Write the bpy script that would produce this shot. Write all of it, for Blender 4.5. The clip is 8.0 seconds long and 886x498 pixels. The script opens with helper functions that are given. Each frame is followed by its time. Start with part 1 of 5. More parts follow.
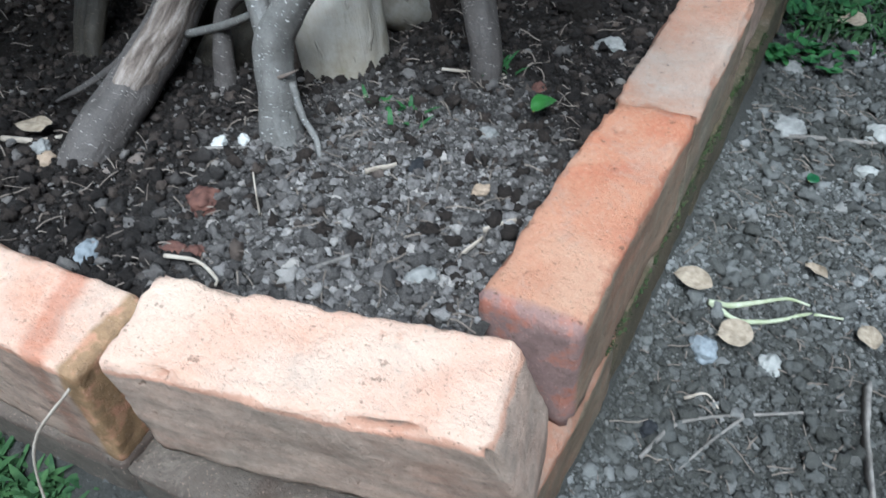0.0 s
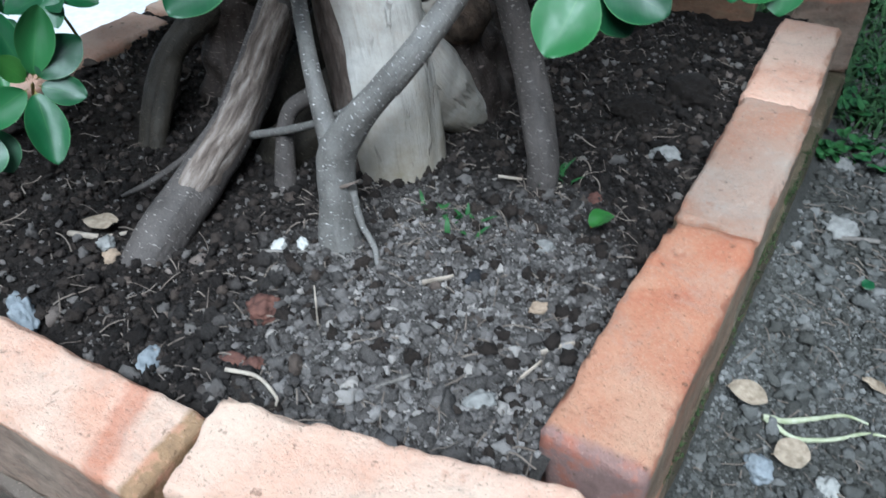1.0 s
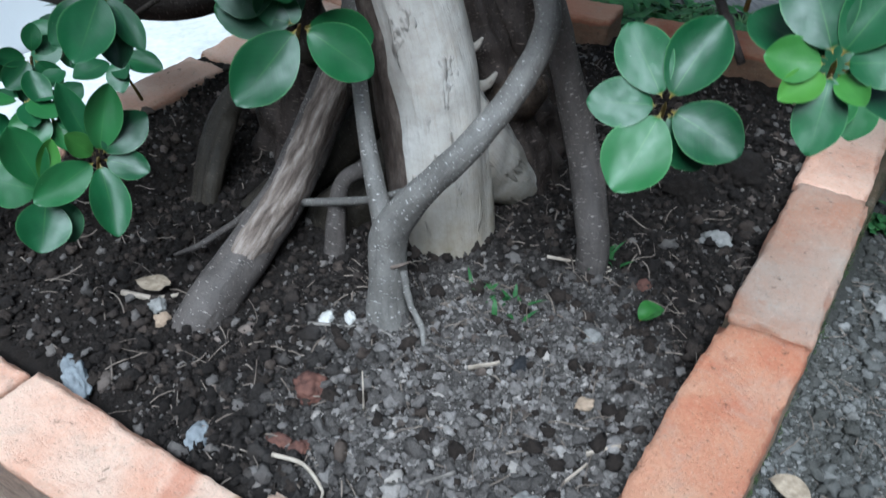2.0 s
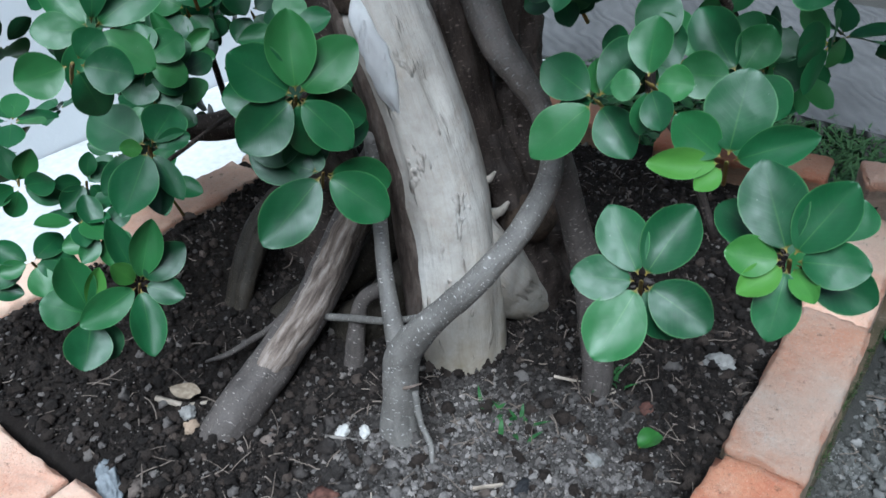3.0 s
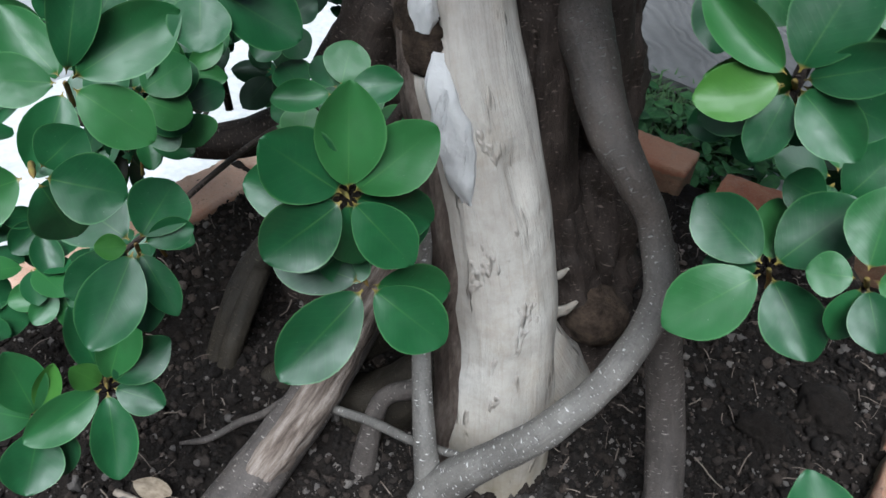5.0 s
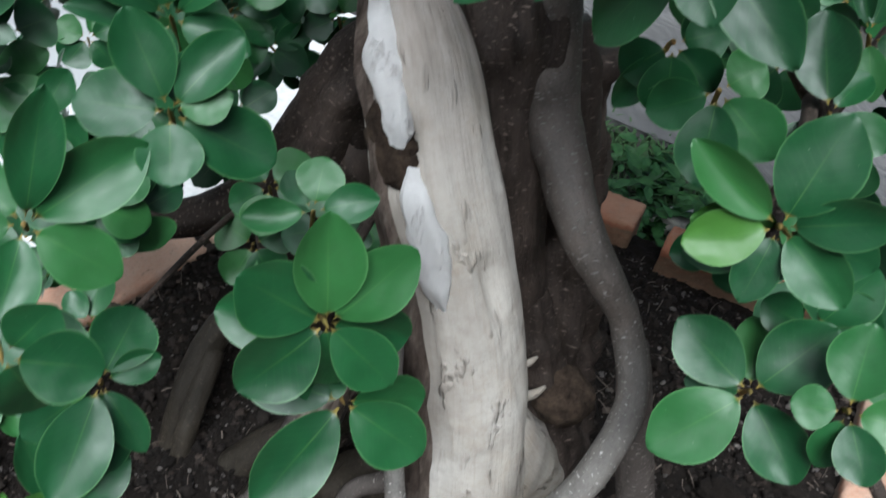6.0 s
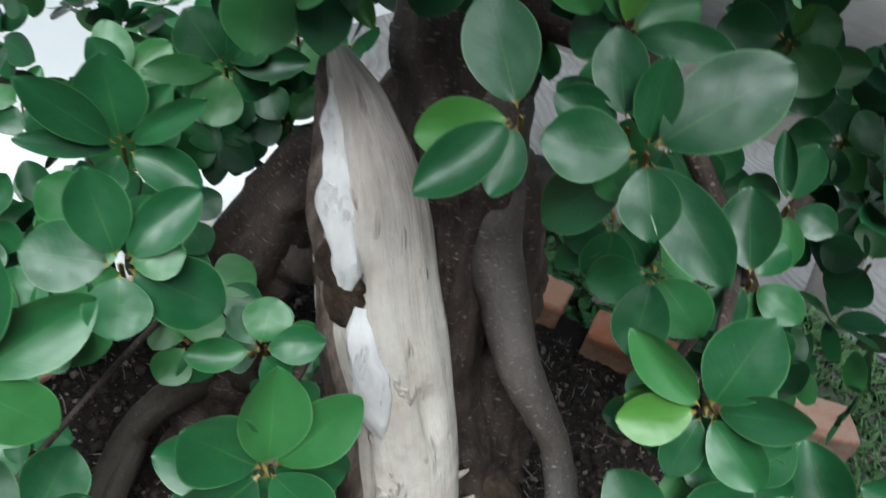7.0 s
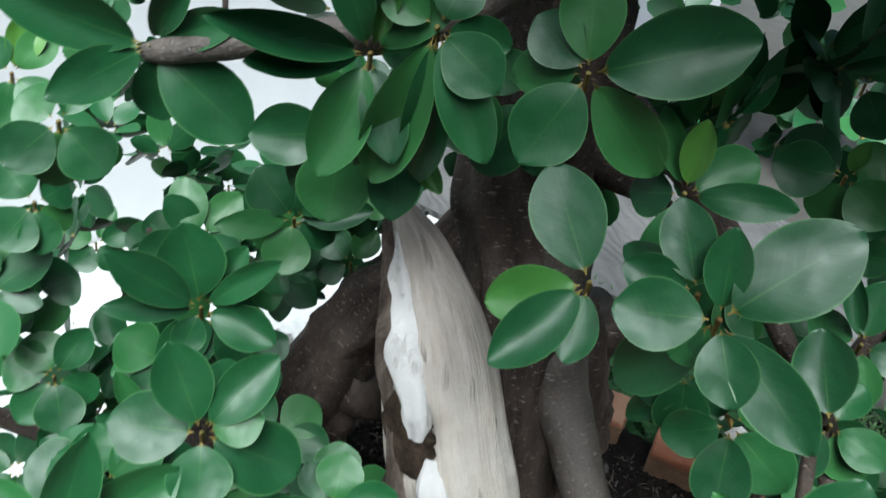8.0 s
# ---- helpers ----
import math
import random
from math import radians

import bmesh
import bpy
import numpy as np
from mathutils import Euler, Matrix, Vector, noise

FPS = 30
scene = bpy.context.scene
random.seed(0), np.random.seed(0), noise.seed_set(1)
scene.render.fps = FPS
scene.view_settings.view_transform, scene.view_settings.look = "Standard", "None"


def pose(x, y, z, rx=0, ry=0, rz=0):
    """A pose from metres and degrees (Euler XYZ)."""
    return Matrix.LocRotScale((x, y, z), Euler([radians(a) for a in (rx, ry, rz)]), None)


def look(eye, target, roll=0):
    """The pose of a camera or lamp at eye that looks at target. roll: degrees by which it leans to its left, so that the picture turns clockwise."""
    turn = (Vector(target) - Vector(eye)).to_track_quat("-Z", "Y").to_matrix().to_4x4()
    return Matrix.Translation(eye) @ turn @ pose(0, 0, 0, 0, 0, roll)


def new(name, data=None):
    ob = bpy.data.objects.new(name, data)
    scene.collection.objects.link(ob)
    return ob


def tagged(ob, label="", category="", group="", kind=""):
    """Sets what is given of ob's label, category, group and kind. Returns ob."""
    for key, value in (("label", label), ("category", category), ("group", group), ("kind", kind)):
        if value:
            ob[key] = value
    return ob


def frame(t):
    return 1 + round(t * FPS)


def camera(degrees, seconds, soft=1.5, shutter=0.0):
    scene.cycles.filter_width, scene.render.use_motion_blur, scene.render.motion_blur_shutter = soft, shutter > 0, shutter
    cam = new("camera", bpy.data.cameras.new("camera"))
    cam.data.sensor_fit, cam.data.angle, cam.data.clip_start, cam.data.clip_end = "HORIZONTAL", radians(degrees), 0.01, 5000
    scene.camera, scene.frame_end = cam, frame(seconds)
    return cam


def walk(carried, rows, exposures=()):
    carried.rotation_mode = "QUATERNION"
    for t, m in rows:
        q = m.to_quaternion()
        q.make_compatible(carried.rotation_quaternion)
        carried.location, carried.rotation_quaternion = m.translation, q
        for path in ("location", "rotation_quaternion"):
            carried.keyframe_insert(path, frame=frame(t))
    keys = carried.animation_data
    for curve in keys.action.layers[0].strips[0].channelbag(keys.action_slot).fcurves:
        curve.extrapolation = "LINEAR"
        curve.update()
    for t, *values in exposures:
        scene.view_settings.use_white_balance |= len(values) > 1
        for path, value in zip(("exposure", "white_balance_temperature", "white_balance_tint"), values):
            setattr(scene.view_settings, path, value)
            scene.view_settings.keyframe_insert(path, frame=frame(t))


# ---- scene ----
cam = camera(61.5, 8.0, shutter=0.4)
EXPOSURES = [(0.0, 0.66, 5000, 0), (2.5, 0.45, 5050, 2), (5.5, 0.5, 5530, 5), (8.0, 0.95, 5650, 1)]
PATH = [
    (0, (0.074, -0.274, 0.485), (-0.663, 0.961, -0.904), -2.7),
    (0.5, (0.057, -0.266, 0.502), (-0.727, 0.983, -0.849), -2.7),
    (1, (0.038, -0.255, 0.527), (-0.801, 1.015, -0.77), -2.6),
    (1.2, (0.029, -0.251, 0.533), (-0.823, 1.014, -0.76), -2.2),
    (2.3, (0.0, -0.222, 0.599), (-0.92, 1.026, -0.664), -1.3),
    (2.5, (0.0, -0.216, 0.615), (-0.929, 1.059, -0.614), -1.0),
    (3, (0.022, -0.213, 0.65), (-1.022, 1.038, -0.51), -2.5),
    (3.5, (0.001, -0.168, 0.659), (-0.962, 1.127, -0.523), -1.4),
    (4, (-0.065, -0.147, 0.658), (-0.995, 1.113, -0.585), 2.2),
    (4.2, (-0.087, -0.135, 0.667), (-1.043, 1.099, -0.584), 1.9),
    (5.3, (-0.175, -0.106, 0.668), (-1.013, 1.151, -0.644), 8.9),
    (5.5, (-0.184, -0.105, 0.677), (-0.988, 1.213, -0.595), 10.1),
    (6, (-0.208, -0.091, 0.705), (-0.977, 1.262, -0.552), 9.2),
    (6.5, (-0.22, -0.067, 0.739), (-0.86, 1.397, -0.464), 12.5),
    (7, (-0.243, -0.076, 0.761), (-0.882, 1.416, -0.408), 15.8),
    (7.5, (-0.249, -0.107, 0.793), (-1.048, 1.395, -0.259), 14.6),
    (8, (-0.265, -0.076, 0.79), (-1.109, 1.442, -0.201), 10.9),
]
walk(cam, [(t, look(eye, target, roll)) for t, eye, target, roll in PATH], EXPOSURES)

# ---- light and air ----
world = bpy.data.worlds.new("overcast_sky")
scene.world = world
world.use_nodes = True
wn = world.node_tree.nodes
sky = wn.new("ShaderNodeTexSky")
sky.sky_type, sky.sun_disc = "NISHITA", False
sky.sun_elevation, sky.sun_rotation = radians(59), radians(152)
sky.air_density, sky.dust_density, sky.ozone_density = 1.0, 6.0, 1.0
world.node_tree.links.new(sky.outputs["Color"], wn["Background"].inputs["Color"])
wn["Background"].inputs["Strength"].default_value = 0.11
sun = new("sun", bpy.data.lights.new("sun", "SUN"))
sun.data.energy, sun.data.angle, sun.data.color = 4.2, radians(38), (1.0, 0.97, 0.93)
sun.matrix_world = look((0.9, -2.0, 4.0), (-0.2, 0.1, 0.0))

# ---- materials ----


class Net:
    """A few shorthands over one material's nodes."""

    def __init__(self, name, rough=0.8, metal=0.0, gloss=0.2):
        self.m = bpy.data.materials.new(name)
        self.m.use_nodes = True
        self.t = self.m.node_tree
        self.p = self.t.nodes["Principled BSDF"]
        self.p.inputs["Roughness"].default_value = rough
        self.p.inputs["Metallic"].default_value = metal
        self.p.inputs["Specular IOR Level"].default_value = gloss
        self.co = self.node("ShaderNodeTexCoord").outputs["Object"]

    def node(self, kind):
        return self.t.nodes.new(kind)

    def link(self, a, b):
        self.t.links.new(a, b)

    def noise(self, scale, detail=4.0, rough=0.55, stretch=None, co=None, distort=0.0):
        n = self.node("ShaderNodeTexNoise")
        n.inputs["Scale"].default_value, n.inputs["Detail"].default_value = scale, detail
        n.inputs["Roughness"].default_value, n.inputs["Distortion"].default_value = rough, distort
        co = co or self.co
        if stretch:
            g = self.node("ShaderNodeMapping")
            g.inputs["Scale"].default_value = stretch
            self.link(co, g.inputs["Vector"])
            co = g.outputs["Vector"]
        self.link(co, n.inputs["Vector"])
        return n.outputs["Fac"]

    def ramp(self, fac, stops):
        n = self.node("ShaderNodeValToRGB")
        e = n.color_ramp.elements
        while len(e) < len(stops):
            e.new(0.5)
        for el, (at, c) in zip(e, stops):
            el.position, el.color = at, ((c, c, c, 1) if isinstance(c, (int, float)) else (*c, 1))
        self.link(fac, n.inputs["Fac"])
        return n.outputs["Color"]

    def mix(self, fac, a, b, blend="MIX"):
        n = self.node("ShaderNodeMix")
        n.data_type, n.blend_type = "RGBA", blend
        for key, v in (("Factor", fac), ("A", a), ("B", b)):
            s = [i for i in n.inputs if i.name == key and i.type == ("VALUE" if key == "Factor" else "RGBA")][0]
            if isinstance(v, (int, float)):
                s.default_value = v
            elif isinstance(v, tuple):
                s.default_value = (*v, 1)
            else:
                self.link(v, s)
        return [o for o in n.outputs if o.type == "RGBA"][0]

    def math(self, op, a, b=0.0):
        n = self.node("ShaderNodeMath")
        n.operation = op
        for i, v in enumerate((a, b)):
            if isinstance(v, (int, float)):
                n.inputs[i].default_value = v
            else:
                self.link(v, n.inputs[i])
        return n.outputs[0]

    def rand(self):
        return self.node("ShaderNodeObjectInfo").outputs["Random"]

    def island(self):
        return self.node("ShaderNodeNewGeometry").outputs["Random Per Island"]

    def bump(self, fac, strength=0.4, distance=0.002):
        n = self.node("ShaderNodeBump")
        n.inputs["Strength"].default_value, n.inputs["Distance"].default_value = strength, distance
        self.link(fac, n.inputs["Height"])
        self.link(n.outputs["Normal"], self.p.inputs["Normal"])

    def colour(self, c):
        if isinstance(c, tuple):
            self.p.inputs["Base Color"].default_value = (*c, 1)
        else:
            self.link(c, self.p.inputs["Base Color"])
        return self.m


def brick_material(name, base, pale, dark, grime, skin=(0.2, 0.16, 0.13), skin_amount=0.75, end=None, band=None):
    """Fired clay. skin: the weathered film on its sides, which also paints in their shade; end: a stained end face
    (sign, colour); band: a burnt stripe (along, width, colour).
    """
    n = Net(name, 0.93)
    own = n.co
    shift = n.node("ShaderNodeVectorMath")
    shift.operation = "MULTIPLY_ADD"
    ob = n.node("ShaderNodeObjectInfo")
    n.link(ob.outputs["Random"], shift.inputs[0])
    shift.inputs[1].default_value = (7.0, 11.0, 5.0)
    n.link(own, shift.inputs[2])
    n.co = shift.outputs[0]
    sep = n.node("ShaderNodeSeparateXYZ")
    n.link(own, sep.inputs[0])
    wob = n.math("SUBTRACT", n.noise(26, 5, 0.65), 0.5)
    big = n.ramp(n.noise(13, 5, 0.6, distort=0.6), [(0.34, dark), (0.5, base), (0.68, pale)])
    c = n.mix(0.45, big, n.ramp(n.noise(260, 6, 0.8), [(0.3, dark), (0.5, base), (0.7, pale)]))
    wide = n.ramp(n.noise(6.5, 3, 0.5), [(0.4, 0.0), (0.6, 1.0)])
    c = n.mix(n.math("MULTIPLY", wide, 0.45), c, pale)
    if band:
        d = n.math("ABSOLUTE", n.math("SUBTRACT", n.math("ADD", sep.outputs[0], n.math("MULTIPLY", sep.outputs[1], 0.35)), band[0]))
        on = n.ramp(n.math("ADD", n.math("DIVIDE", d, band[1]), n.math("MULTIPLY", wob, 1.6)), [(0.35, 1.0), (1.0, 0.0)])
        c = n.mix(n.math("MULTIPLY", on, 0.6), c, band[2])
    film = n.ramp(n.noise(24, 6, 0.75, distort=1.0), [(0.54, 0.0), (0.7, 1.0)])
    c = n.mix(n.math("MULTIPLY", film, 0.38), c, (0.38, 0.31, 0.25))
    # sides turn greyer and darker below the top edge: film plus painted shade
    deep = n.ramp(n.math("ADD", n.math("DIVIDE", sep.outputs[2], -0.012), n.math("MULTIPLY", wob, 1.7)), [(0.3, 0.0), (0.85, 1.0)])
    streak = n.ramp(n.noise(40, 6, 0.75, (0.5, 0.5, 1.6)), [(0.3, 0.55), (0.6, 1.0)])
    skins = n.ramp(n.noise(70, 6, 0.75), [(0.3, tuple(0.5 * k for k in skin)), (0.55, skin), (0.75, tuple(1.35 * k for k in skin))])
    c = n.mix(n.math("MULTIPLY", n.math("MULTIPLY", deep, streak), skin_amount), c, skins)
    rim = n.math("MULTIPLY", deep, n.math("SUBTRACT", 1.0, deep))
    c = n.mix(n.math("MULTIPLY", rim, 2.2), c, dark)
    if end:
        e = n.ramp(n.math("ADD", n.math("MULTIPLY", sep.outputs[0], end[0] * 5.0), n.math("MULTIPLY", wob, 0.06)), [(end[2] * 5 - 0.015, 0.0), (end[2] * 5 + 0.01, 1.0)])
        spot = n.ramp(n.noise(45, 4, 0.6), [(0.5, 0.0), (0.62, 1.0)])
        ec = n.mix(n.math("MULTIPLY", spot, 0.7), n.ramp(n.noise(45, 6, 0.7), [(0.3, tuple(0.6 * k for k in end[1])), (0.7, tuple(1.3 * k for k in end[1]))]), dark)
        c = n.mix(n.math("MULTIPLY", e, 0.85), c, ec)
    spots = n.ramp(n.noise(95, 3, 0.6), [(0.66, 0.0), (0.72, 1.0)])
    c = n.mix(n.math("MULTIPLY", spots, 0.6), c, grime)
    grit = n.ramp(n.noise(520, 2, 0.5), [(0.64, 0.0), (0.7, 1.0)])
    c = n.mix(n.math("MULTIPLY", grit, 0.45), c, grime)
    salt = n.ramp(n.noise(460, 2, 0.5), [(0.3, 1.0), (0.36, 0.0)])
    c = n.mix(n.math("MULTIPLY", salt, 0.22), c, (0.72, 0.5, 0.38))
    pits = n.math("SUBTRACT", n.noise(170, 7, 0.8), n.math("MULTIPLY", n.math("ADD", spots, grit), 0.35))
    n.bump(n.math("ADD", n.math("MULTIPLY", n.noise(30, 5, 0.65), 0.8), n.math("ADD", pits, n.math("MULTIPLY", n.noise(700, 3, 0.6), 0.35))), 0.9, 0.0036)
    return n.colour(c)


def dry_patch(n, x, y, reach):
    """1 on a dusty dry patch round (x, y) with an uneven edge, 0 on the moist soil round it, darkened for the tree's
    shade too.
    """
    d = n.node("ShaderNodeVectorMath")
    d.operation = "DISTANCE"
    n.link(n.co, d.inputs[0])
    d.inputs[1].default_value = (x, y, 0.12)
    edge = n.math("ADD", n.math("DIVIDE", d.outputs["Value"], reach), n.math("MULTIPLY", n.math("SUBTRACT", n.noise(9, 4, 0.65), 0.5), 1.3))
    return n.ramp(edge, [(0.62, 1.0), (1.0, 0.0)])


def soil_material(name, a, b, c, patch=None):
    n = Net(name, 0.97)
    big = n.ramp(n.noise(9, 5, 0.6), [(0.3, a), (0.55, b), (0.75, c)])
    mid = n.ramp(n.noise(160, 6, 0.8), [(0.3, a), (0.52, b), (0.74, c)])
    fine = n.ramp(n.noise(620, 4, 0.8), [(0.3, a), (0.52, b), (0.74, c)])
    col = n.mix(0.5, n.mix(0.5, big, mid), fine)
    if patch:
        dust = n.ramp(n.noise(420, 5, 0.8), [(0.3, (0.03, 0.026, 0.023)), (0.5, (0.08, 0.072, 0.064)), (0.72, (0.17, 0.155, 0.14))])
        col = n.mix(n.math("MULTIPLY", dry_patch(n, *patch), 0.75), col, dust)
    n.bump(n.math("ADD", n.noise(140, 7, 0.8), n.math("MULTIPLY", n.noise(600, 3, 0.7), 0.5)), 1.0, 0.005)
    return n.colour(col)


def crumb_material(name, cols, damp, patch=None):
    n = Net(name, 0.97)
    r = n.ramp(n.island(), cols)
    r = n.mix(0.3, r, n.ramp(n.noise(800, 5, 0.8), [(0.32, cols[0][1]), (0.66, cols[3][1])]))
    if patch:
        # beyond the dry patch the crumbs take damp and the tree's shade as colour
        wet_shade = n.math("SUBTRACT", 1.0, dry_patch(n, *patch))
        keep = n.math("GREATER_THAN", n.island(), 0.9)
        wet_shades = n.mix(n.noise(300, 5, 0.75), n.ramp(n.island(), [(0.0, tuple(0.5 * k for k in damp)), (0.6, damp), (0.8, tuple(5.5 * k for k in damp))]), tuple(1.6 * k for k in damp))
        r = n.mix(n.math("MULTIPLY", wet_shade, n.math("SUBTRACT", 0.94, n.math("MULTIPLY", keep, 0.35))), r, wet_shades)
    else:
        r = n.mix(n.math("MULTIPLY", n.ramp(n.noise(6.5, 4, 0.6), [(0.42, 1.0), (0.62, 0.0)]), 0.65), r, damp)
    n.bump(n.math("ADD", n.noise(330, 5, 0.8), n.math("MULTIPLY", n.noise(1100, 3, 0.7), 0.4)), 1.0, 0.003)
    return n.colour(r)


def bark_material(name, a, b, flecks, old=None, furrows=0.35, gloss=0.2):
    """Thin grey bark: dull mottling, short pale dashes across the limb, shallow furrows along it; old: the darker
    browns it takes higher up.
    """
    n = Net(name, 0.55, gloss=gloss)
    uv = n.node("ShaderNodeTexCoord").outputs["UV"]
    c = n.ramp(n.noise(34, 5, 0.65, (1, 1, 0.45)), [(0.3, a), (0.7, b)])
    c = n.mix(n.math("MULTIPLY", n.ramp(n.noise(11, 4, 0.6), [(0.48, 0.0), (0.7, 1.0)]), 0.6), c, tuple(0.8 * k for k in a))
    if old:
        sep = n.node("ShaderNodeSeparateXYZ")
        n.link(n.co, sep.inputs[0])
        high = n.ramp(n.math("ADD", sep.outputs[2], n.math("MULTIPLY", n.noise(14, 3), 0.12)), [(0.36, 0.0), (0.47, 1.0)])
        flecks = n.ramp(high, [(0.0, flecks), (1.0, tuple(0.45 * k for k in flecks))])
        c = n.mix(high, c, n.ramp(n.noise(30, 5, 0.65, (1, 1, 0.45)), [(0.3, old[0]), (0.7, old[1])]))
    furrow = n.noise(75, 6, 0.75, (1.0, 0.25, 1.0), uv)
    c = n.mix(n.math("MULTIPLY", n.ramp(furrow, [(0.36, 1.0), (0.5, 0.0)]), furrows), c, tuple(0.4 * k for k in a))
    grain = n.noise(520, 4, 0.7)
    c = n.mix(0.25, c, n.ramp(grain, [(0.3, tuple(0.6 * k for k in a)), (0.7, tuple(1.2 * k for k in b))]))
    dash = n.ramp(n.noise(300, 1.0, 0.4, (0.5, 1.5, 1.0), uv), [(0.66, 0.0), (0.715, 1.0)])
    dot = n.ramp(n.noise(420, 1.0, 0.4, (0.8, 1.0, 1.0), uv), [(0.69, 0.0), (0.74, 1.0)])
    marks = n.math("MAXIMUM", dash, n.math("MULTIPLY", dot, 0.7))
    c = n.mix(n.math("MULTIPLY", marks, 0.7), c, flecks)
    n.link(n.ramp(n.noise(60, 4, 0.6), [(0.3, 0.42), (0.7, 0.68)]), n.p.inputs["Roughness"])
    n.bump(n.math("ADD", n.math("ADD", n.math("MULTIPLY", n.noise(60, 5, 0.65), 0.6), n.math("MULTIPLY", furrow, furrows)), n.math("ADD", n.math("MULTIPLY", marks, 0.22), n.math("MULTIPLY", grain, 0.15))), 0.8, 0.005)
    return n.colour(c)


def leaf_material(name, dark, mid, light, island=False):
    n = Net(name, 0.33)
    uv = n.node("ShaderNodeTexCoord").outputs["UV"]
    sep = n.node("ShaderNodeSeparateXYZ")
    n.link(uv, sep.inputs[0])
    across = n.math("ABSOLUTE", n.math("SUBTRACT", sep.outputs[1], 0.5))
    r = n.island() if island else n.rand()
    body = n.ramp(r, [(0.0, dark), (0.65, mid), (1.0, light)])
    blotch = n.ramp(n.noise(3.5, 3), [(0.35, dark), (0.7, mid)])
    c = n.mix(0.35, body, blotch)
    veins = n.node("ShaderNodeTexWave")
    veins.wave_type, veins.bands_direction = "BANDS", "X"
    veins.inputs["Scale"].default_value, veins.inputs["Distortion"].default_value = 3.6, 1.2
    g = n.node("ShaderNodeCombineXYZ")
    n.link(n.math("SUBTRACT", sep.outputs[0], n.math("MULTIPLY", across, 0.55)), g.inputs[0])
    n.link(g.outputs[0], veins.inputs["Vector"])
    vein = n.ramp(veins.outputs["Fac"], [(0.8, 0.0), (1.0, 1.0)])
    c = n.mix(n.math("MULTIPLY", vein, 0.05), c, light)
    fade = n.ramp(sep.outputs[0], [(0.1, 1.0), (0.45, 0.45), (0.9, 0.08)])
    rib = n.ramp(across, [(0.0, 1.0), (0.01, 0.5), (0.024, 0.0)])
    c = n.mix(n.math("MULTIPLY", n.math("MULTIPLY", rib, fade), 0.3), c, (0.13, 0.27, 0.06))
    edge = n.ramp(across, [(0.468, 0.0), (0.498, 1.0)])
    c = n.mix(n.math("MULTIPLY", edge, 0.3), c, (0.16, 0.34, 0.12))
    speck = n.ramp(n.noise(26, 2, 0.5), [(0.76, 0.0), (0.79, 1.0)])
    c = n.mix(n.math("MULTIPLY", speck, 0.35), c, (0.4, 0.45, 0.36))
    c = n.mix(n.ramp(sep.outputs[0], [(0.035, 1.0), (0.075, 0.0)]), c, (0.2, 0.15, 0.035))
    n.p.inputs["Specular IOR Level"].default_value = 0.34
    n.link(n.ramp(n.noise(6, 3), [(0.3, 0.35), (0.7, 0.48)]), n.p.inputs["Roughness"])
    n.bump(n.math("ADD", n.math("ADD", n.noise(2.5, 1), n.math("MULTIPLY", vein, 0.015)), n.math("MULTIPLY", n.noise(7, 2, 0.5), 0.1)), 0.045, 0.04)
    return n.colour(c)


ORANGE = ((0.47, 0.205, 0.115), (0.56, 0.35, 0.23), (0.42, 0.13, 0.07), (0.12, 0.075, 0.05))
PINK = ((0.7, 0.44, 0.32), (0.78, 0.6, 0.46), (0.62, 0.29, 0.175), (0.22, 0.13, 0.085))
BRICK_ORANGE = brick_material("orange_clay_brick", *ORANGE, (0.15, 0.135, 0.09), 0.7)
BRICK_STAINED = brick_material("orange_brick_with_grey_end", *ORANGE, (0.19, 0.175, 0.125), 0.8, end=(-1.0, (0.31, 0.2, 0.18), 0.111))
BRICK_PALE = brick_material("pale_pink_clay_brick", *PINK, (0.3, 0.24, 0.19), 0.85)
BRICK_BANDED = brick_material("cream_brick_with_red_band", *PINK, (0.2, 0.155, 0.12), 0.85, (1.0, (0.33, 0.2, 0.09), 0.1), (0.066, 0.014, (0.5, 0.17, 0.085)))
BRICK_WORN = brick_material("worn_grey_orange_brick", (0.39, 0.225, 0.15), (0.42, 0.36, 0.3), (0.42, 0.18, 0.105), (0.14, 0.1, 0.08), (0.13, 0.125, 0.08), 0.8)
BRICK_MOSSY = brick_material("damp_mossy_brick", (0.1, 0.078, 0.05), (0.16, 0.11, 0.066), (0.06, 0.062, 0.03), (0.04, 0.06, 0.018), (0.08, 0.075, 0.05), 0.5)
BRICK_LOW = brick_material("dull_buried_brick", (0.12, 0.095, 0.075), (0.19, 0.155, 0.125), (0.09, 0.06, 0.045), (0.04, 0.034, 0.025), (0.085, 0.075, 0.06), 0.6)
DRY = (-0.175, 0.07, 0.19)
SOIL = soil_material("dark_bed_soil", (0.007, 0.005, 0.004), (0.018, 0.0135, 0.0105), (0.042, 0.034, 0.028), DRY)
GRAVEL = soil_material("grey_gritty_earth", (0.024, 0.0225, 0.0185), (0.066, 0.063, 0.055), (0.13, 0.125, 0.114))
CRUMB = crumb_material("soil_crumbs", [(0.0, (0.022, 0.018, 0.015)), (0.4, (0.085, 0.073, 0.065)), (0.8, (0.235, 0.212, 0.195)), (0.95, (0.36, 0.33, 0.305)), (1.0, (0.56, 0.5, 0.44))], (0.0105, 0.0078, 0.0062), DRY)
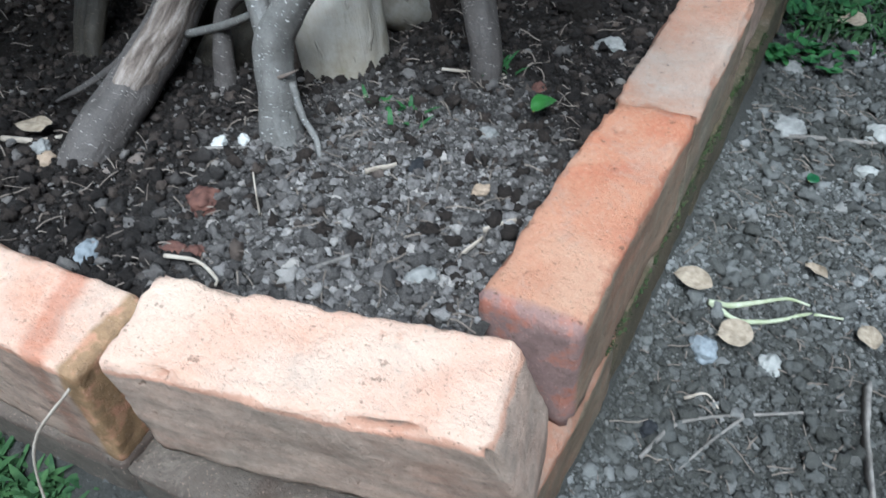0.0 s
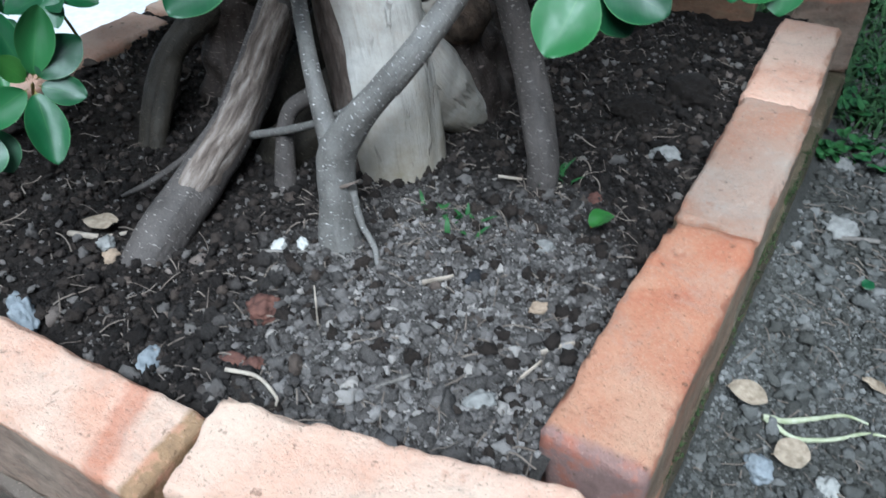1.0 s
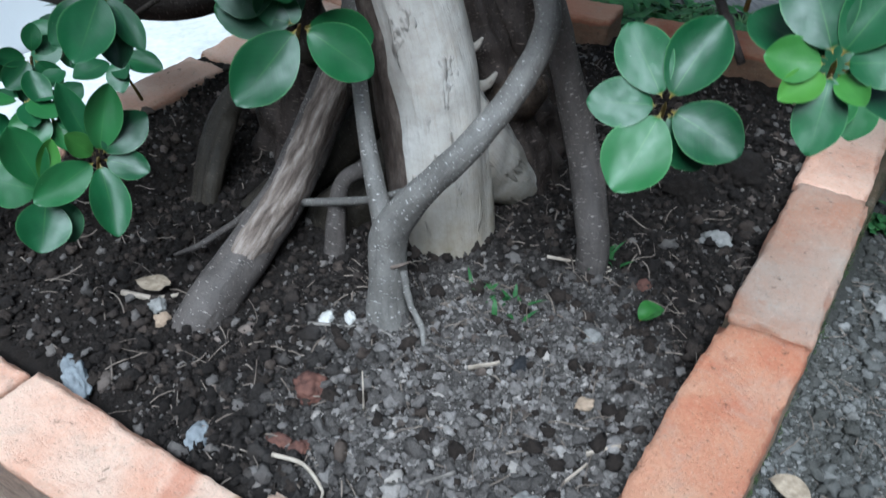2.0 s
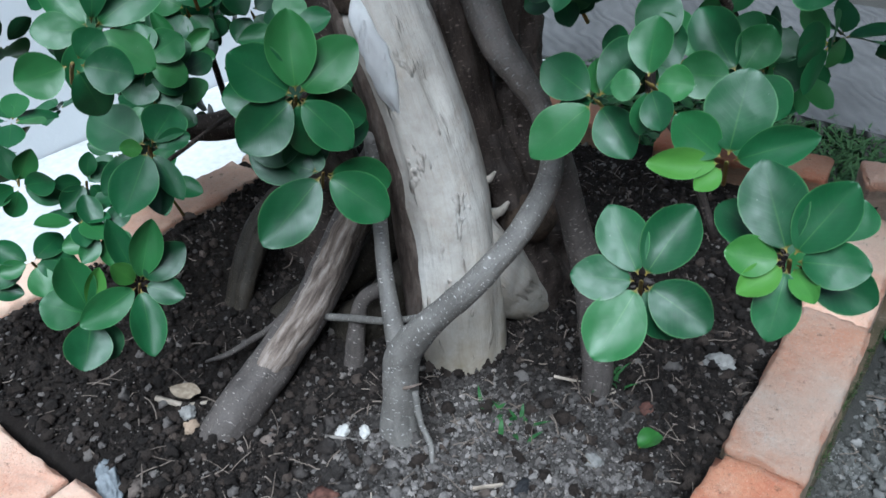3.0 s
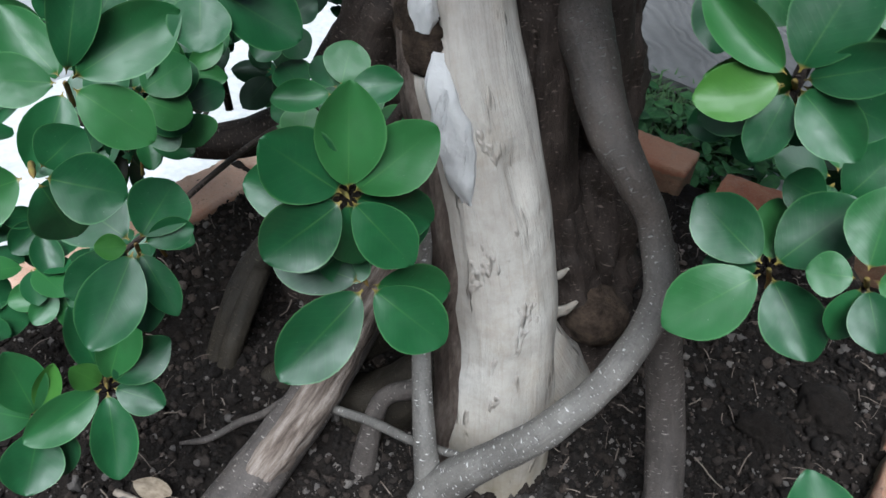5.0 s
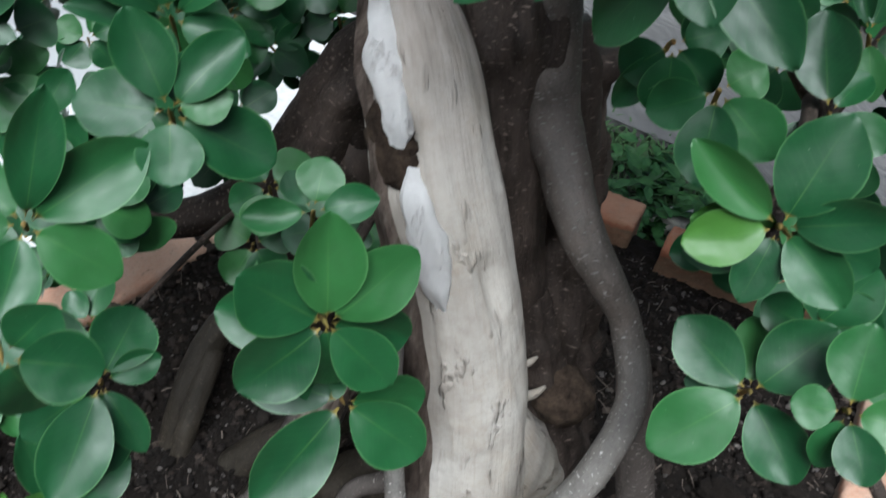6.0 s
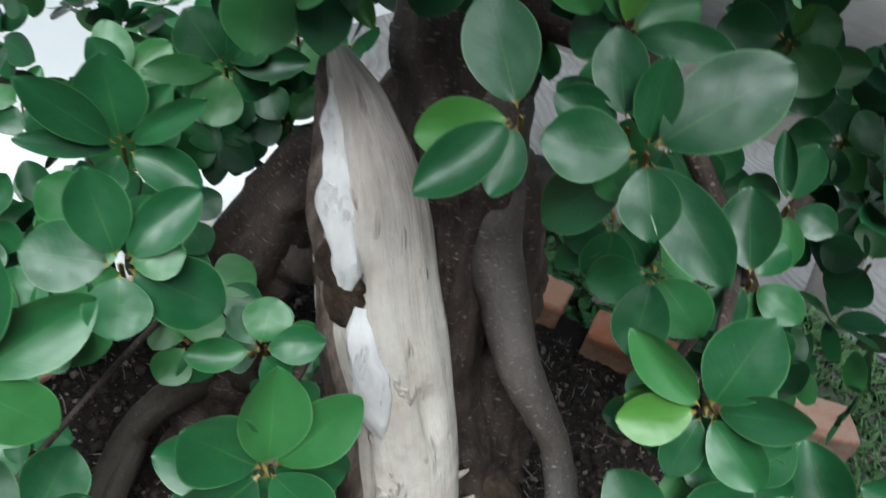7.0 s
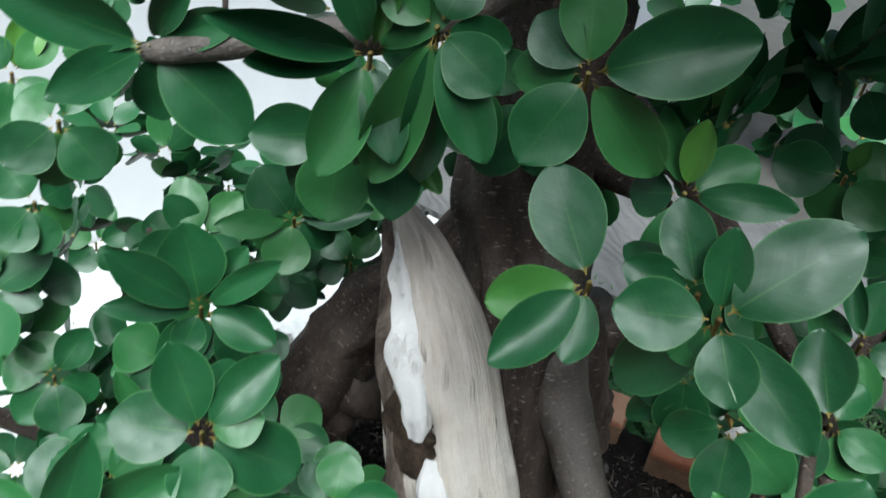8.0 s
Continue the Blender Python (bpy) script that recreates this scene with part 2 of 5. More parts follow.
CLOD = crumb_material("brown_soil_lumps", [(0.0, (0.012, 0.009, 0.007)), (0.5, (0.026, 0.02, 0.016)), (0.85, (0.068, 0.052, 0.042)), (0.96, (0.17, 0.13, 0.105)), (1.0, (0.34, 0.28, 0.24))], (0.016, 0.012, 0.0095))
GRIT = crumb_material("grit_pebbles", [(0.0, (0.03, 0.0285, 0.025)), (0.4, (0.105, 0.102, 0.092)), (0.8, (0.24, 0.236, 0.222)), (0.95, (0.36, 0.35, 0.33)), (1.0, (0.5, 0.47, 0.43))], (0.045, 0.042, 0.033))
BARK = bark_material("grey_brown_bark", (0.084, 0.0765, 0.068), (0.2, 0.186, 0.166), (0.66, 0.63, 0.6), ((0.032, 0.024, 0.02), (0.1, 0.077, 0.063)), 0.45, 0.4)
# Dark brown bark, made darker still for the shade of the leaves.
BARK_DARK = bark_material("shaded_dark_brown_bark", (0.02, 0.015, 0.0125), (0.08, 0.061, 0.05), (0.24, 0.19, 0.16), None, 0.95)
# Brown root bark; leaf shade over the roots is mixed into the tone.
BARK_ROOT = bark_material("shaded_brown_root_bark", (0.05, 0.042, 0.037), (0.13, 0.112, 0.1), (0.42, 0.38, 0.34), None, 0.5)
# Olive root bark with the shade under the tree put into its colour.
BARK_SHADED = bark_material("shaded_olive_root_bark", (0.018, 0.015, 0.011), (0.045, 0.037, 0.027), (0.1, 0.08, 0.06), None, 0.6)
LEAF = leaf_material("glossy_green_leaf", (0.0075, 0.041, 0.014), (0.015, 0.079, 0.0235), (0.042, 0.147, 0.034))
# Young leaves; some flagged leaves use it for light shining through them.
LEAF_YOUNG = leaf_material("young_and_backlit_leaf", (0.03, 0.105, 0.019), (0.045, 0.14, 0.023), (0.08, 0.19, 0.026))
LEAF_MASS = leaf_material("shaded_green_leaf", (0.0075, 0.041, 0.014), (0.015, 0.079, 0.0235), (0.042, 0.147, 0.034), island=True)

n = Net("weathered_pale_deadwood", 0.72)
own = n.co
sep = n.node("ShaderNodeSeparateXYZ")
n.link(own, sep.inputs[0])
uv = n.node("ShaderNodeTexCoord").outputs["UV"]
grain = n.noise(75, 5, 0.6, (1, 0.07, 1), uv, 0.25)
fine = n.noise(420, 4, 0.65, (1, 0.06, 1), uv)
broad = n.noise(13, 4, 0.55, (1, 0.35, 1), uv, 0.4)
c = n.ramp(broad, [(0.32, (0.31, 0.28, 0.245)), (0.5, (0.44, 0.41, 0.365)), (0.68, (0.54, 0.52, 0.485))])
c = n.mix(n.math("MULTIPLY", n.ramp(n.noise(22, 5, 0.7), [(0.5, 0.0), (0.68, 1.0)]), 0.5), c, (0.33, 0.275, 0.21))
c = n.mix(n.math("MULTIPLY", n.ramp(grain, [(0.34, 1.0), (0.5, 0.0)]), 0.22), c, (0.3, 0.25, 0.2))
c = n.mix(n.math("MULTIPLY", n.ramp(fine, [(0.34, 1.0), (0.46, 0.0)]), 0.3), c, (0.27, 0.225, 0.18))
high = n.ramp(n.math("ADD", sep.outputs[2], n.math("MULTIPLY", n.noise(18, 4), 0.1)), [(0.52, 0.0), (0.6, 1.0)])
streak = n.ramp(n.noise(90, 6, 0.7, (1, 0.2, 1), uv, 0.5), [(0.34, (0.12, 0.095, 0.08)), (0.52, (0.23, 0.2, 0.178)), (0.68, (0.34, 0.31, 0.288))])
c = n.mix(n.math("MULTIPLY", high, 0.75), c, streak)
chips = n.ramp(n.noise(85, 3, 0.6, (1, 0.25, 1), uv, 0.3), [(0.6, 0.0), (0.68, 1.0)])
c = n.mix(n.math("MULTIPLY", chips, 0.6), c, (0.12, 0.1, 0.085))
mottle = n.ramp(n.noise(70, 6, 0.75), [(0.42, 0.0), (0.66, 1.0)])
c = n.mix(n.math("MULTIPLY", mottle, 0.4), c, (0.24, 0.205, 0.175))
crack = n.ramp(n.noise(48, 3, 0.5, (1, 0.1, 1), uv, 0.5), [(0.265, 0.0), (0.3, 1.0)])
c = n.mix(n.math("SUBTRACT", 1.0, crack), c, (0.11, 0.09, 0.07))
stain = n.ramp(n.math("ADD", sep.outputs[2], n.math("MULTIPLY", n.noise(26, 5, 0.65), 0.14)), [(0.19, 1.0), (0.29, 0.0)])
c = n.mix(n.math("MULTIPLY", stain, n.ramp(n.noise(55, 5, 0.7), [(0.35, 0.45), (0.6, 0.9)])), c, (0.2, 0.165, 0.11))
n.bump(n.math("ADD", n.math("SUBTRACT", n.math("MULTIPLY", crack, 0.8), n.math("MULTIPLY", chips, 0.4)), n.math("ADD", n.math("MULTIPLY", n.noise(40, 4, 0.6), 0.5), n.math("ADD", n.math("MULTIPLY", grain, 0.4), n.math("MULTIPLY", fine, 0.25)))), 0.8, 0.005)
DEADWOOD = n.colour(c)

n = Net("rough_flaking_bark", 0.9)
c = n.ramp(n.noise(55, 6, 0.7, (1, 1, 0.3)), [(0.3, (0.05, 0.037, 0.03)), (0.5, (0.14, 0.108, 0.088)), (0.72, (0.31, 0.255, 0.215))])
n.bump(n.noise(90, 6, 0.7, (1, 1, 0.35)), 1.0, 0.006)
FLAKE = n.colour(c)

n = Net("pale_split_wood", 0.85)
uv = n.node("ShaderNodeTexCoord").outputs["UV"]
strand = n.noise(160, 5, 0.65, (1, 0.12, 1), uv, 0.3)
n.bump(n.math("ADD", strand, n.noise(90, 5, 0.7)), 0.9, 0.004)
SCAR = n.colour(n.ramp(strand, [(0.34, (0.06, 0.045, 0.036)), (0.5, (0.17, 0.135, 0.11)), (0.68, (0.36, 0.31, 0.27))]))

n = Net("dark_rotten_wood", 0.96)
n.bump(n.noise(120, 6, 0.75), 1.0, 0.006)
ROT = n.colour(n.ramp(n.noise(90, 5, 0.7), [(0.3, (0.02, 0.014, 0.01)), (0.7, (0.12, 0.085, 0.06))]))

n = Net("bleached_white_wood", 0.8)
c = n.ramp(n.noise(30, 5, 0.6, (1, 1, 0.2)), [(0.3, (0.58, 0.56, 0.54)), (0.65, (0.76, 0.75, 0.735))])
flaw = n.ramp(n.noise(95, 5, 0.7, (1, 1, 0.25)), [(0.56, 0.0), (0.66, 1.0)])
c = n.mix(n.math("MULTIPLY", flaw, 0.3), c, (0.3, 0.255, 0.22))
n.bump(n.math("SUBTRACT", n.noise(60, 4), n.math("MULTIPLY", flaw, 0.4)), 0.6, 0.004)
BLEACHED = n.colour(c)

n = Net("white_painted_render", 0.85)
c = n.ramp(n.noise(2.2, 5), [(0.3, (0.56, 0.57, 0.575)), (0.7, (0.64, 0.65, 0.655))])
n.bump(n.noise(35, 5), 0.3, 0.004)
WALL = n.colour(c)

n = Net("pale_concrete", 0.9)
n.bump(n.noise(60, 5), 0.4, 0.004)
APRON = n.colour(n.mix(0.4, n.ramp(n.noise(3, 5), [(0.3, (0.36, 0.36, 0.35)), (0.7, (0.56, 0.565, 0.56))]), n.ramp(n.noise(70, 5), [(0.3, (0.32, 0.32, 0.31)), (0.7, (0.58, 0.58, 0.57))])))

n = Net("grey_screen_render", 0.9)
n.bump(n.noise(30, 5), 0.3, 0.004)
SCREEN = n.colour(n.ramp(n.noise(1.6, 5), [(0.3, (0.16, 0.165, 0.16)), (0.7, (0.24, 0.245, 0.24))]))

n = Net("grey_stamped_concrete", 0.85)
warp = n.node("ShaderNodeVectorMath")
warp.operation = "MULTIPLY_ADD"
nz = n.node("ShaderNodeTexNoise")
nz.inputs["Scale"].default_value = 5.0
n.link(n.co, nz.inputs["Vector"])
n.link(nz.outputs["Color"], warp.inputs[0])
warp.inputs[1].default_value = (0.16, 0.16, 0.0)
n.link(n.co, warp.inputs[2])
w = n.node("ShaderNodeTexWave")
w.wave_type, w.bands_direction = "BANDS", "DIAGONAL"
w.inputs["Scale"].default_value, w.inputs["Distortion"].default_value = 14.0, 3.0
n.link(warp.outputs[0], w.inputs["Vector"])
c = n.mix(0.12, n.ramp(n.noise(5, 5), [(0.3, (0.06, 0.059, 0.058)), (0.7, (0.11, 0.108, 0.106))]), n.ramp(w.outputs["Fac"], [(0.1, (0.06, 0.058, 0.056)), (0.6, (0.13, 0.127, 0.123))]))
n.bump(n.math("MULTIPLY", w.outputs["Fac"], n.noise(9, 2)), 0.8, 0.01)
PAVING = n.colour(c)

# ---- mesh helpers ----


def part(name, bm, material, parent=None, label="", smooth=True, sharp=0.0):
    if sharp:
        bm.normal_update()
        for e in bm.edges:
            if len(e.link_faces) == 2 and e.calc_face_angle(0.0) > sharp:
                e.smooth = False
    me = bpy.data.meshes.new(name)
    bm.to_mesh(me)
    bm.free()
    me.materials.append(material)
    if smooth:
        me.polygons.foreach_set("use_smooth", [True] * len(me.polygons))
    ob = new(name, me)
    if parent:
        ob.parent = parent
    if label:
        ob["label"] = label
    return ob


def smooth_path(points, per=6):
    """A Catmull-Rom line through points of any width (x, y, z, radius, ...)."""
    P = np.array(points, float)
    P = np.vstack([2 * P[0] - P[1], P, 2 * P[-1] - P[-2]])
    out = []
    for i in range(1, len(P) - 2):
        a, b, c, d = P[i - 1 : i + 3]
        for k in range(per):
            t = k / per
            out.append(0.5 * (2 * b + (c - a) * t + (2 * a - 5 * b + 4 * c - d) * t * t + (3 * b - a - 3 * c + d) * t ** 3))
    out.append(P[-2])
    return np.array(out)


def tube(points, segs=14, per=6, rough=0.08, freq=28.0, ridge=0.0, flat=1.0, seed=0, cap=True, grooves=5, dents=(), creases=(), planks=0.0):
    """A limb through (x, y, z, radius) with an uneven skin; ridge: depth of the grooves that run along it; flat: its depth by its width."""
    path = smooth_path(points, per)
    bm = bmesh.new()
    uv = bm.loops.layers.uv.new("UVMap")
    girth = 2 * math.pi * float(path[:, 3].mean())
    run = np.r_[0.0, np.cumsum(np.linalg.norm(np.diff(path[:, :3], axis=0), axis=1))]
    rings = []
    ref = Vector((0.55, -0.83, 0.0))
    for i, (x, y, z, r) in enumerate(path):
        a, b = path[max(i - 1, 0)], path[min(i + 1, len(path) - 1)]
        d = Vector(b[:3] - a[:3]).normalized()
        side = d.cross(ref)
        side = side.normalized() if side.length > 1e-3 else d.orthogonal().normalized()
        ref = side.cross(d).normalized()
        ring = []
        for k in range(segs):
            th = 2 * math.pi * k / segs
            n = side * math.cos(th) + ref * math.sin(th) * flat
            p = Vector((x, y, z)) + n * r
            q = p + Vector((seed * 3.1, seed * 1.7, 0))
            bulge = rough * (noise.noise(q * freq) + 0.5 * noise.noise(q * freq * 2.3))
            if ridge:
                bulge += ridge * math.sin(grooves * th + 2.0 * noise.noise(q * 9.0)) * (0.6 + 0.6 * noise.noise(q * 14.0))
            if planks:
                w = Vector((1.5 * math.cos(th) + seed, 1.5 * math.sin(th), z * 3.2))
                bulge += planks * (math.tanh(9.0 * noise.noise(w)) + 0.35 * math.tanh(9.0 * noise.noise(w * 1.7 + Vector((5, 0, 0)))) + 0.8 * noise.noise(w * 1.3))
            for at, wide, deep in creases:
                off = (math.degrees(th) - at - 16 * noise.noise(Vector((at, z * 7.0, seed))) + 180) % 360 - 180
                bulge -= deep * (0.55 + 0.9 * noise.noise(Vector((at * 0.7, z * 12.0, seed + 4)))) * math.exp(-abs(off) / (wide if off > 0 else wide * 3.0))
            p = Vector((x, y, z)) + n * r * (1 + bulge)
            for at, wide, deep in dents:
                p -= n.normalized() * deep * math.exp(-((p - Vector(at)).length / wide) ** 2)
            ring.append(bm.verts.new(p))
        rings.append(ring)
    for i, (a, b) in enumerate(zip(rings, rings[1:])):
        for k in range(segs):
            f = bm.faces.new((a[k], a[(k + 1) % segs], b[(k + 1) % segs], b[k]))
            for loop, (p, q) in zip(f.loops, ((k, i), (k + 1, i), (k + 1, i + 1), (k, i + 1))):
                loop[uv].uv = (girth * p / segs, float(run[q]))
    if cap:
        bm.faces.new(rings[0][::-1])
        bm.faces.new(rings[-1])
    return bm


def thing(name, label, category, group="", at=(0, 0, 0)):
    ob = new(name)
    ob.location = at
    ob.empty_display_size = 0.02
    return tagged(ob, label, category, group)


# ---- ground ----
GROUND_Z = -0.062


def ground_height(x, y):
    v = Vector((x, y, 0))
    bank = max(0.0, 1 - abs(y - (-0.05 + 0.205 * max(x, -0.25) + 0.07 * min(0.0, x + 0.25))) / 0.17) * max(0.0, min(1.0, (-0.06 - x) / 0.12)) * max(0.0, min(1.0, (x + 0.9) / 0.1))
    bank += 0.37 * math.exp(-max(0.0, x) / 0.035) * (x > -0.08) * max(0.0, min(1.0, (y + 0.3) / 0.1)) * (1 - bank)
    return GROUND_Z + 0.075 * bank + 0.008 * noise.noise(v * 6) + 0.004 * noise.noise(v * 19)


def bed_height(x, y):
    v = Vector((x, y, 3))
    h = 0.112 + 0.012 * noise.noise(v * 5) + 0.006 * noise.noise(v * 17)
    h += 0.005 * noise.noise(v * 60) + 0.003 * noise.noise(v * 140)
    h += 0.018 * math.exp(-((x + 0.32) ** 2 + (y - 0.22) ** 2) / 0.02)
    return h + 0.012 * max(0.0, min(1.0, (x + 0.35) / 0.3)) + 0.028 * max(0.0, min(1.0, (-0.6 - x) / 0.1))


def sheet(xs, ys, height):
    bm = bmesh.new()
    grid = [[bm.verts.new((x, y, height(x, y))) for x in xs] for y in ys]
    for a, b in zip(grid, grid[1:]):
        for k in range(len(xs) - 1):
            bm.faces.new((a[k], a[k + 1], b[k + 1], b[k]))
    return bm


def steps(inner, outer, fine, growth=1.6):
    lo, hi = inner
    mid = list(np.arange(lo, hi, fine))
    d, out = fine, []
    while sum(out) < outer:
        d *= growth
        out.append(d)
    left = [lo - sum(out[: i + 1]) for i in range(len(out))][::-1]
    right = [mid[-1] + sum(out[: i + 1]) for i in range(len(out))]
    return left + mid + right


ground = tagged(part("ground", sheet(steps((-1.0, 0.5), 400, 0.0125), steps((-0.4, 1.2), 400, 0.0125), ground_height), GRAVEL),
                "grey gritty bare earth round the brick bed", "ground", kind="structure")


def front_line(x):
    """Where the front row of bricks stands."""
    return -0.056 + 0.205 * max(x, -0.25) + 0.07 * min(0.0, x + 0.25)


bm = sheet(list(np.arange(-0.80, -0.055, 0.0045)), list(np.linspace(0.0, 1.0, 200)), lambda x, u: u)
for v in bm.verts:
    x, u = v.co.x, v.co.z
    y = front_line(x) + u * (0.76 - front_line(x))
    v.co = (x, y, bed_height(x, y) - 0.09 * max(0.0, 1 - (y - front_line(x)) / 0.032) ** 1.5)
bed = tagged(part("bed_soil", bm, SOIL), "dark crumbly garden soil inside the brick edging", "soil", kind="structure")

# ---- walls and paving ----


def box(sx, sy, sz, cuts=0):
    bm = bmesh.new()
    bmesh.ops.create_cube(bm, size=1.0)
    bmesh.ops.scale(bm, vec=(sx, sy, sz), verts=bm.verts)
    if cuts:
        bmesh.ops.subdivide_edges(bm, edges=bm.edges, cuts=cuts, use_grid_fill=True)
    return bm


wall = part("wall_west", box(0.15, 8.0, 2.5), WALL, smooth=False)
wall.location = (-1.525, 1.0, 1.15)
tagged(wall, "smooth white painted garden wall behind the brick bed", "wall", kind="structure")
apron = part("pavement", box(0.60, 2.8, 0.04), APRON, smooth=False)
apron.location = (-1.145, -0.1, -0.058)
tagged(apron, "pale whitish concrete strip along the foot of the wall", "pavement", kind="structure")
# Unseen walls added behind and beside the camera to block low sky light.
for name, size, where in (("unseen_wall_south", (7.0, 0.15, 2.7), (1.5, -2.4, 1.2)), ("unseen_wall_east", (0.15, 7.0, 2.7), (2.6, 1.0, 1.2))):
    w = part(name, box(*size), SCREEN, smooth=False)
    w.location = where
    tagged(w, "unseen plain grey wall added to block low sky light", "wall", kind="structure")
path = part("paving", box(3.0, 0.8, 0.05), PAVING, smooth=False)
path.location = (-0.2, 1.74, -0.07)
tagged(path, "grey concrete path stamped with wavy lines", "path", kind="structure")

# ---- bricks ----


EDGE = 0.0024


def brick_mesh(length, width, height, seed, wear=1.0, foot=0.0):
    """A hand-made clay brick with soft worn edges, chips and a slightly bowed skin; its top face's middle is its origin."""
    nx, ny, nz = (28, 10, 12) if length > 0.2305 else (60, 18, 22)
    bm = bmesh.new()
    verts = {}

    def v(i, j, k):
        key = (i, j, k)
        if key not in verts:
            p = Vector(((i / nx - 0.5) * length, (j / ny - 0.5) * width, -(k / nz) * height))
            c = Vector((max(-length / 2 + EDGE, min(length / 2 - EDGE, p.x)), max(-width / 2 + EDGE, min(width / 2 - EDGE, p.y)), max(-height + EDGE, min(-EDGE, p.z))))
            d = p - c
            q = p + Vector((seed * 0.71, seed * 1.3, seed * 0.37))
            if d.length > 1e-6:
                chip = 0.0
                if sum(abs(t) > 1e-4 for t in d) > 1:
                    chip = max(0.0, noise.noise(q * 22) - 0.1) * 0.013 * wear + max(0.0, noise.noise(q * 70) + 0.05) * 0.004 + max(0.0, noise.noise(q * 160)) * 0.002
                p = c + d.normalized() * (EDGE - chip)
            n = noise.noise_vector(q * 14) * 0.0022 * wear + noise.noise_vector(q * 45) * 0.0013 + noise.noise_vector(q * 130) * 0.001
            p.x += foot * min(1.0, -p.z / height * 1.6) * max(0.0, min(1.0, (p.x / length - 0.2) / 0.3))
            verts[key] = bm.verts.new(p + n)
        return verts[key]

    for i in range(nx):
        for j in range(ny):
            bm.faces.new((v(i, j, 0), v(i + 1, j, 0), v(i + 1, j + 1, 0), v(i, j + 1, 0)))
            bm.faces.new((v(i, j, nz), v(i, j + 1, nz), v(i + 1, j + 1, nz), v(i + 1, j, nz)))
        for k in range(nz):
            bm.faces.new((v(i, 0, k), v(i, 0, k + 1), v(i + 1, 0, k + 1), v(i + 1, 0, k)))
            bm.faces.new((v(i, ny, k), v(i + 1, ny, k), v(i + 1, ny, k + 1), v(i, ny, k + 1)))
    for j in range(ny):
        for k in range(nz):
            bm.faces.new((v(0, j, k), v(0, j + 1, k), v(0, j + 1, k + 1), v(0, j, k + 1)))
            bm.faces.new((v(nx, j, k), v(nx, j, k + 1), v(nx, j + 1, k + 1), v(nx, j + 1, k)))
    return bm


def brick(a, b, width, height, material, label, lean=0.0, seed=0, wear=1.0, foot=0.0):
    """A brick on edge whose top's middle line runs from a to b; lean: degrees its top tips to the side."""
    a, b = Vector(a), Vector(b)
    ob = part("brick", brick_mesh((b - a).length, width, height, seed, wear, foot), material)
    x = (b - a).normalized()
    y = Vector((0, 0, 1)).cross(x).normalized()
    m = Matrix((x, y, x.cross(y))).transposed().to_4x4()
    ob.matrix_world = Matrix.Translation((a + b) / 2) @ m @ pose(0, 0, 0, lean)
    return tagged(ob, label, "brick", "bricks edging the bed")


W, H = 0.067, 0.105
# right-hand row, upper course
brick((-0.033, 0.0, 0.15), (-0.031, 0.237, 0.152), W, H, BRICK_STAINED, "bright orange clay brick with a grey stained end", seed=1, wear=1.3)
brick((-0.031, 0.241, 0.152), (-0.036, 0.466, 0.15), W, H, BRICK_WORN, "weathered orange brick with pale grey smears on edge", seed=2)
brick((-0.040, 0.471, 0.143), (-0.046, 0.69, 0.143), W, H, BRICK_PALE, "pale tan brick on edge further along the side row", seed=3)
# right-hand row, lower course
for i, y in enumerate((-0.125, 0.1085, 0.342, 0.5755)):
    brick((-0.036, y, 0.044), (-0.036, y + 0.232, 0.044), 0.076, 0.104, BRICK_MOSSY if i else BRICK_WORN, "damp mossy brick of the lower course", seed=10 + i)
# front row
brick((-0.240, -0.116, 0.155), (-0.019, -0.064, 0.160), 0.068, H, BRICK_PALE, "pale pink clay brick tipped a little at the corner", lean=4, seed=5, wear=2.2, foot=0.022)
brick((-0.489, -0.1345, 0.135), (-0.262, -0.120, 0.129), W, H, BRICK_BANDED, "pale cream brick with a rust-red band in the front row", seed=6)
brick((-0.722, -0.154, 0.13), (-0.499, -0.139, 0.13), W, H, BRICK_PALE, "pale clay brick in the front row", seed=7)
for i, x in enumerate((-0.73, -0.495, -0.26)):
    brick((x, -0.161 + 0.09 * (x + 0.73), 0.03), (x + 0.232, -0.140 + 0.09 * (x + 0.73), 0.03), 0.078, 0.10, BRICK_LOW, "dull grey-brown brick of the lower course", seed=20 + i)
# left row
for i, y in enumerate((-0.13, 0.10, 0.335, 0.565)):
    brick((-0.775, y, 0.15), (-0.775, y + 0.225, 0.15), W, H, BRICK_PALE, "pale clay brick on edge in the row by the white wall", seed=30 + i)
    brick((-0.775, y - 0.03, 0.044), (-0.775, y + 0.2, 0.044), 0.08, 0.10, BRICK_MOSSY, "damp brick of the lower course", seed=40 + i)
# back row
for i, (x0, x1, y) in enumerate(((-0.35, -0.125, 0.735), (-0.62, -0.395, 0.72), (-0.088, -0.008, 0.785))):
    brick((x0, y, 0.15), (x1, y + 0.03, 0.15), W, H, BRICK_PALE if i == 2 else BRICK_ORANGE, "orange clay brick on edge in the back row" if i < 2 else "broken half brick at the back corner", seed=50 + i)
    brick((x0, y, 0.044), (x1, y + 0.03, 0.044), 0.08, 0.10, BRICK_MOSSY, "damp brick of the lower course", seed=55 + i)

# ---- the tree: wood ----
tree = thing("ficus_tree", "old ficus with bleached deadwood trunk and glossy round leaves", "tree", at=(-0.34, 0.24, 0.11))
bpy.context.view_layer.update()


def wood(name, bm, material, label="", sharp=0.0):
    ob = part(name, bm, material, None, label, sharp=sharp)
    ob.parent = tree
    ob.matrix_parent_inverse = tree.matrix_world.inverted()
    return ob


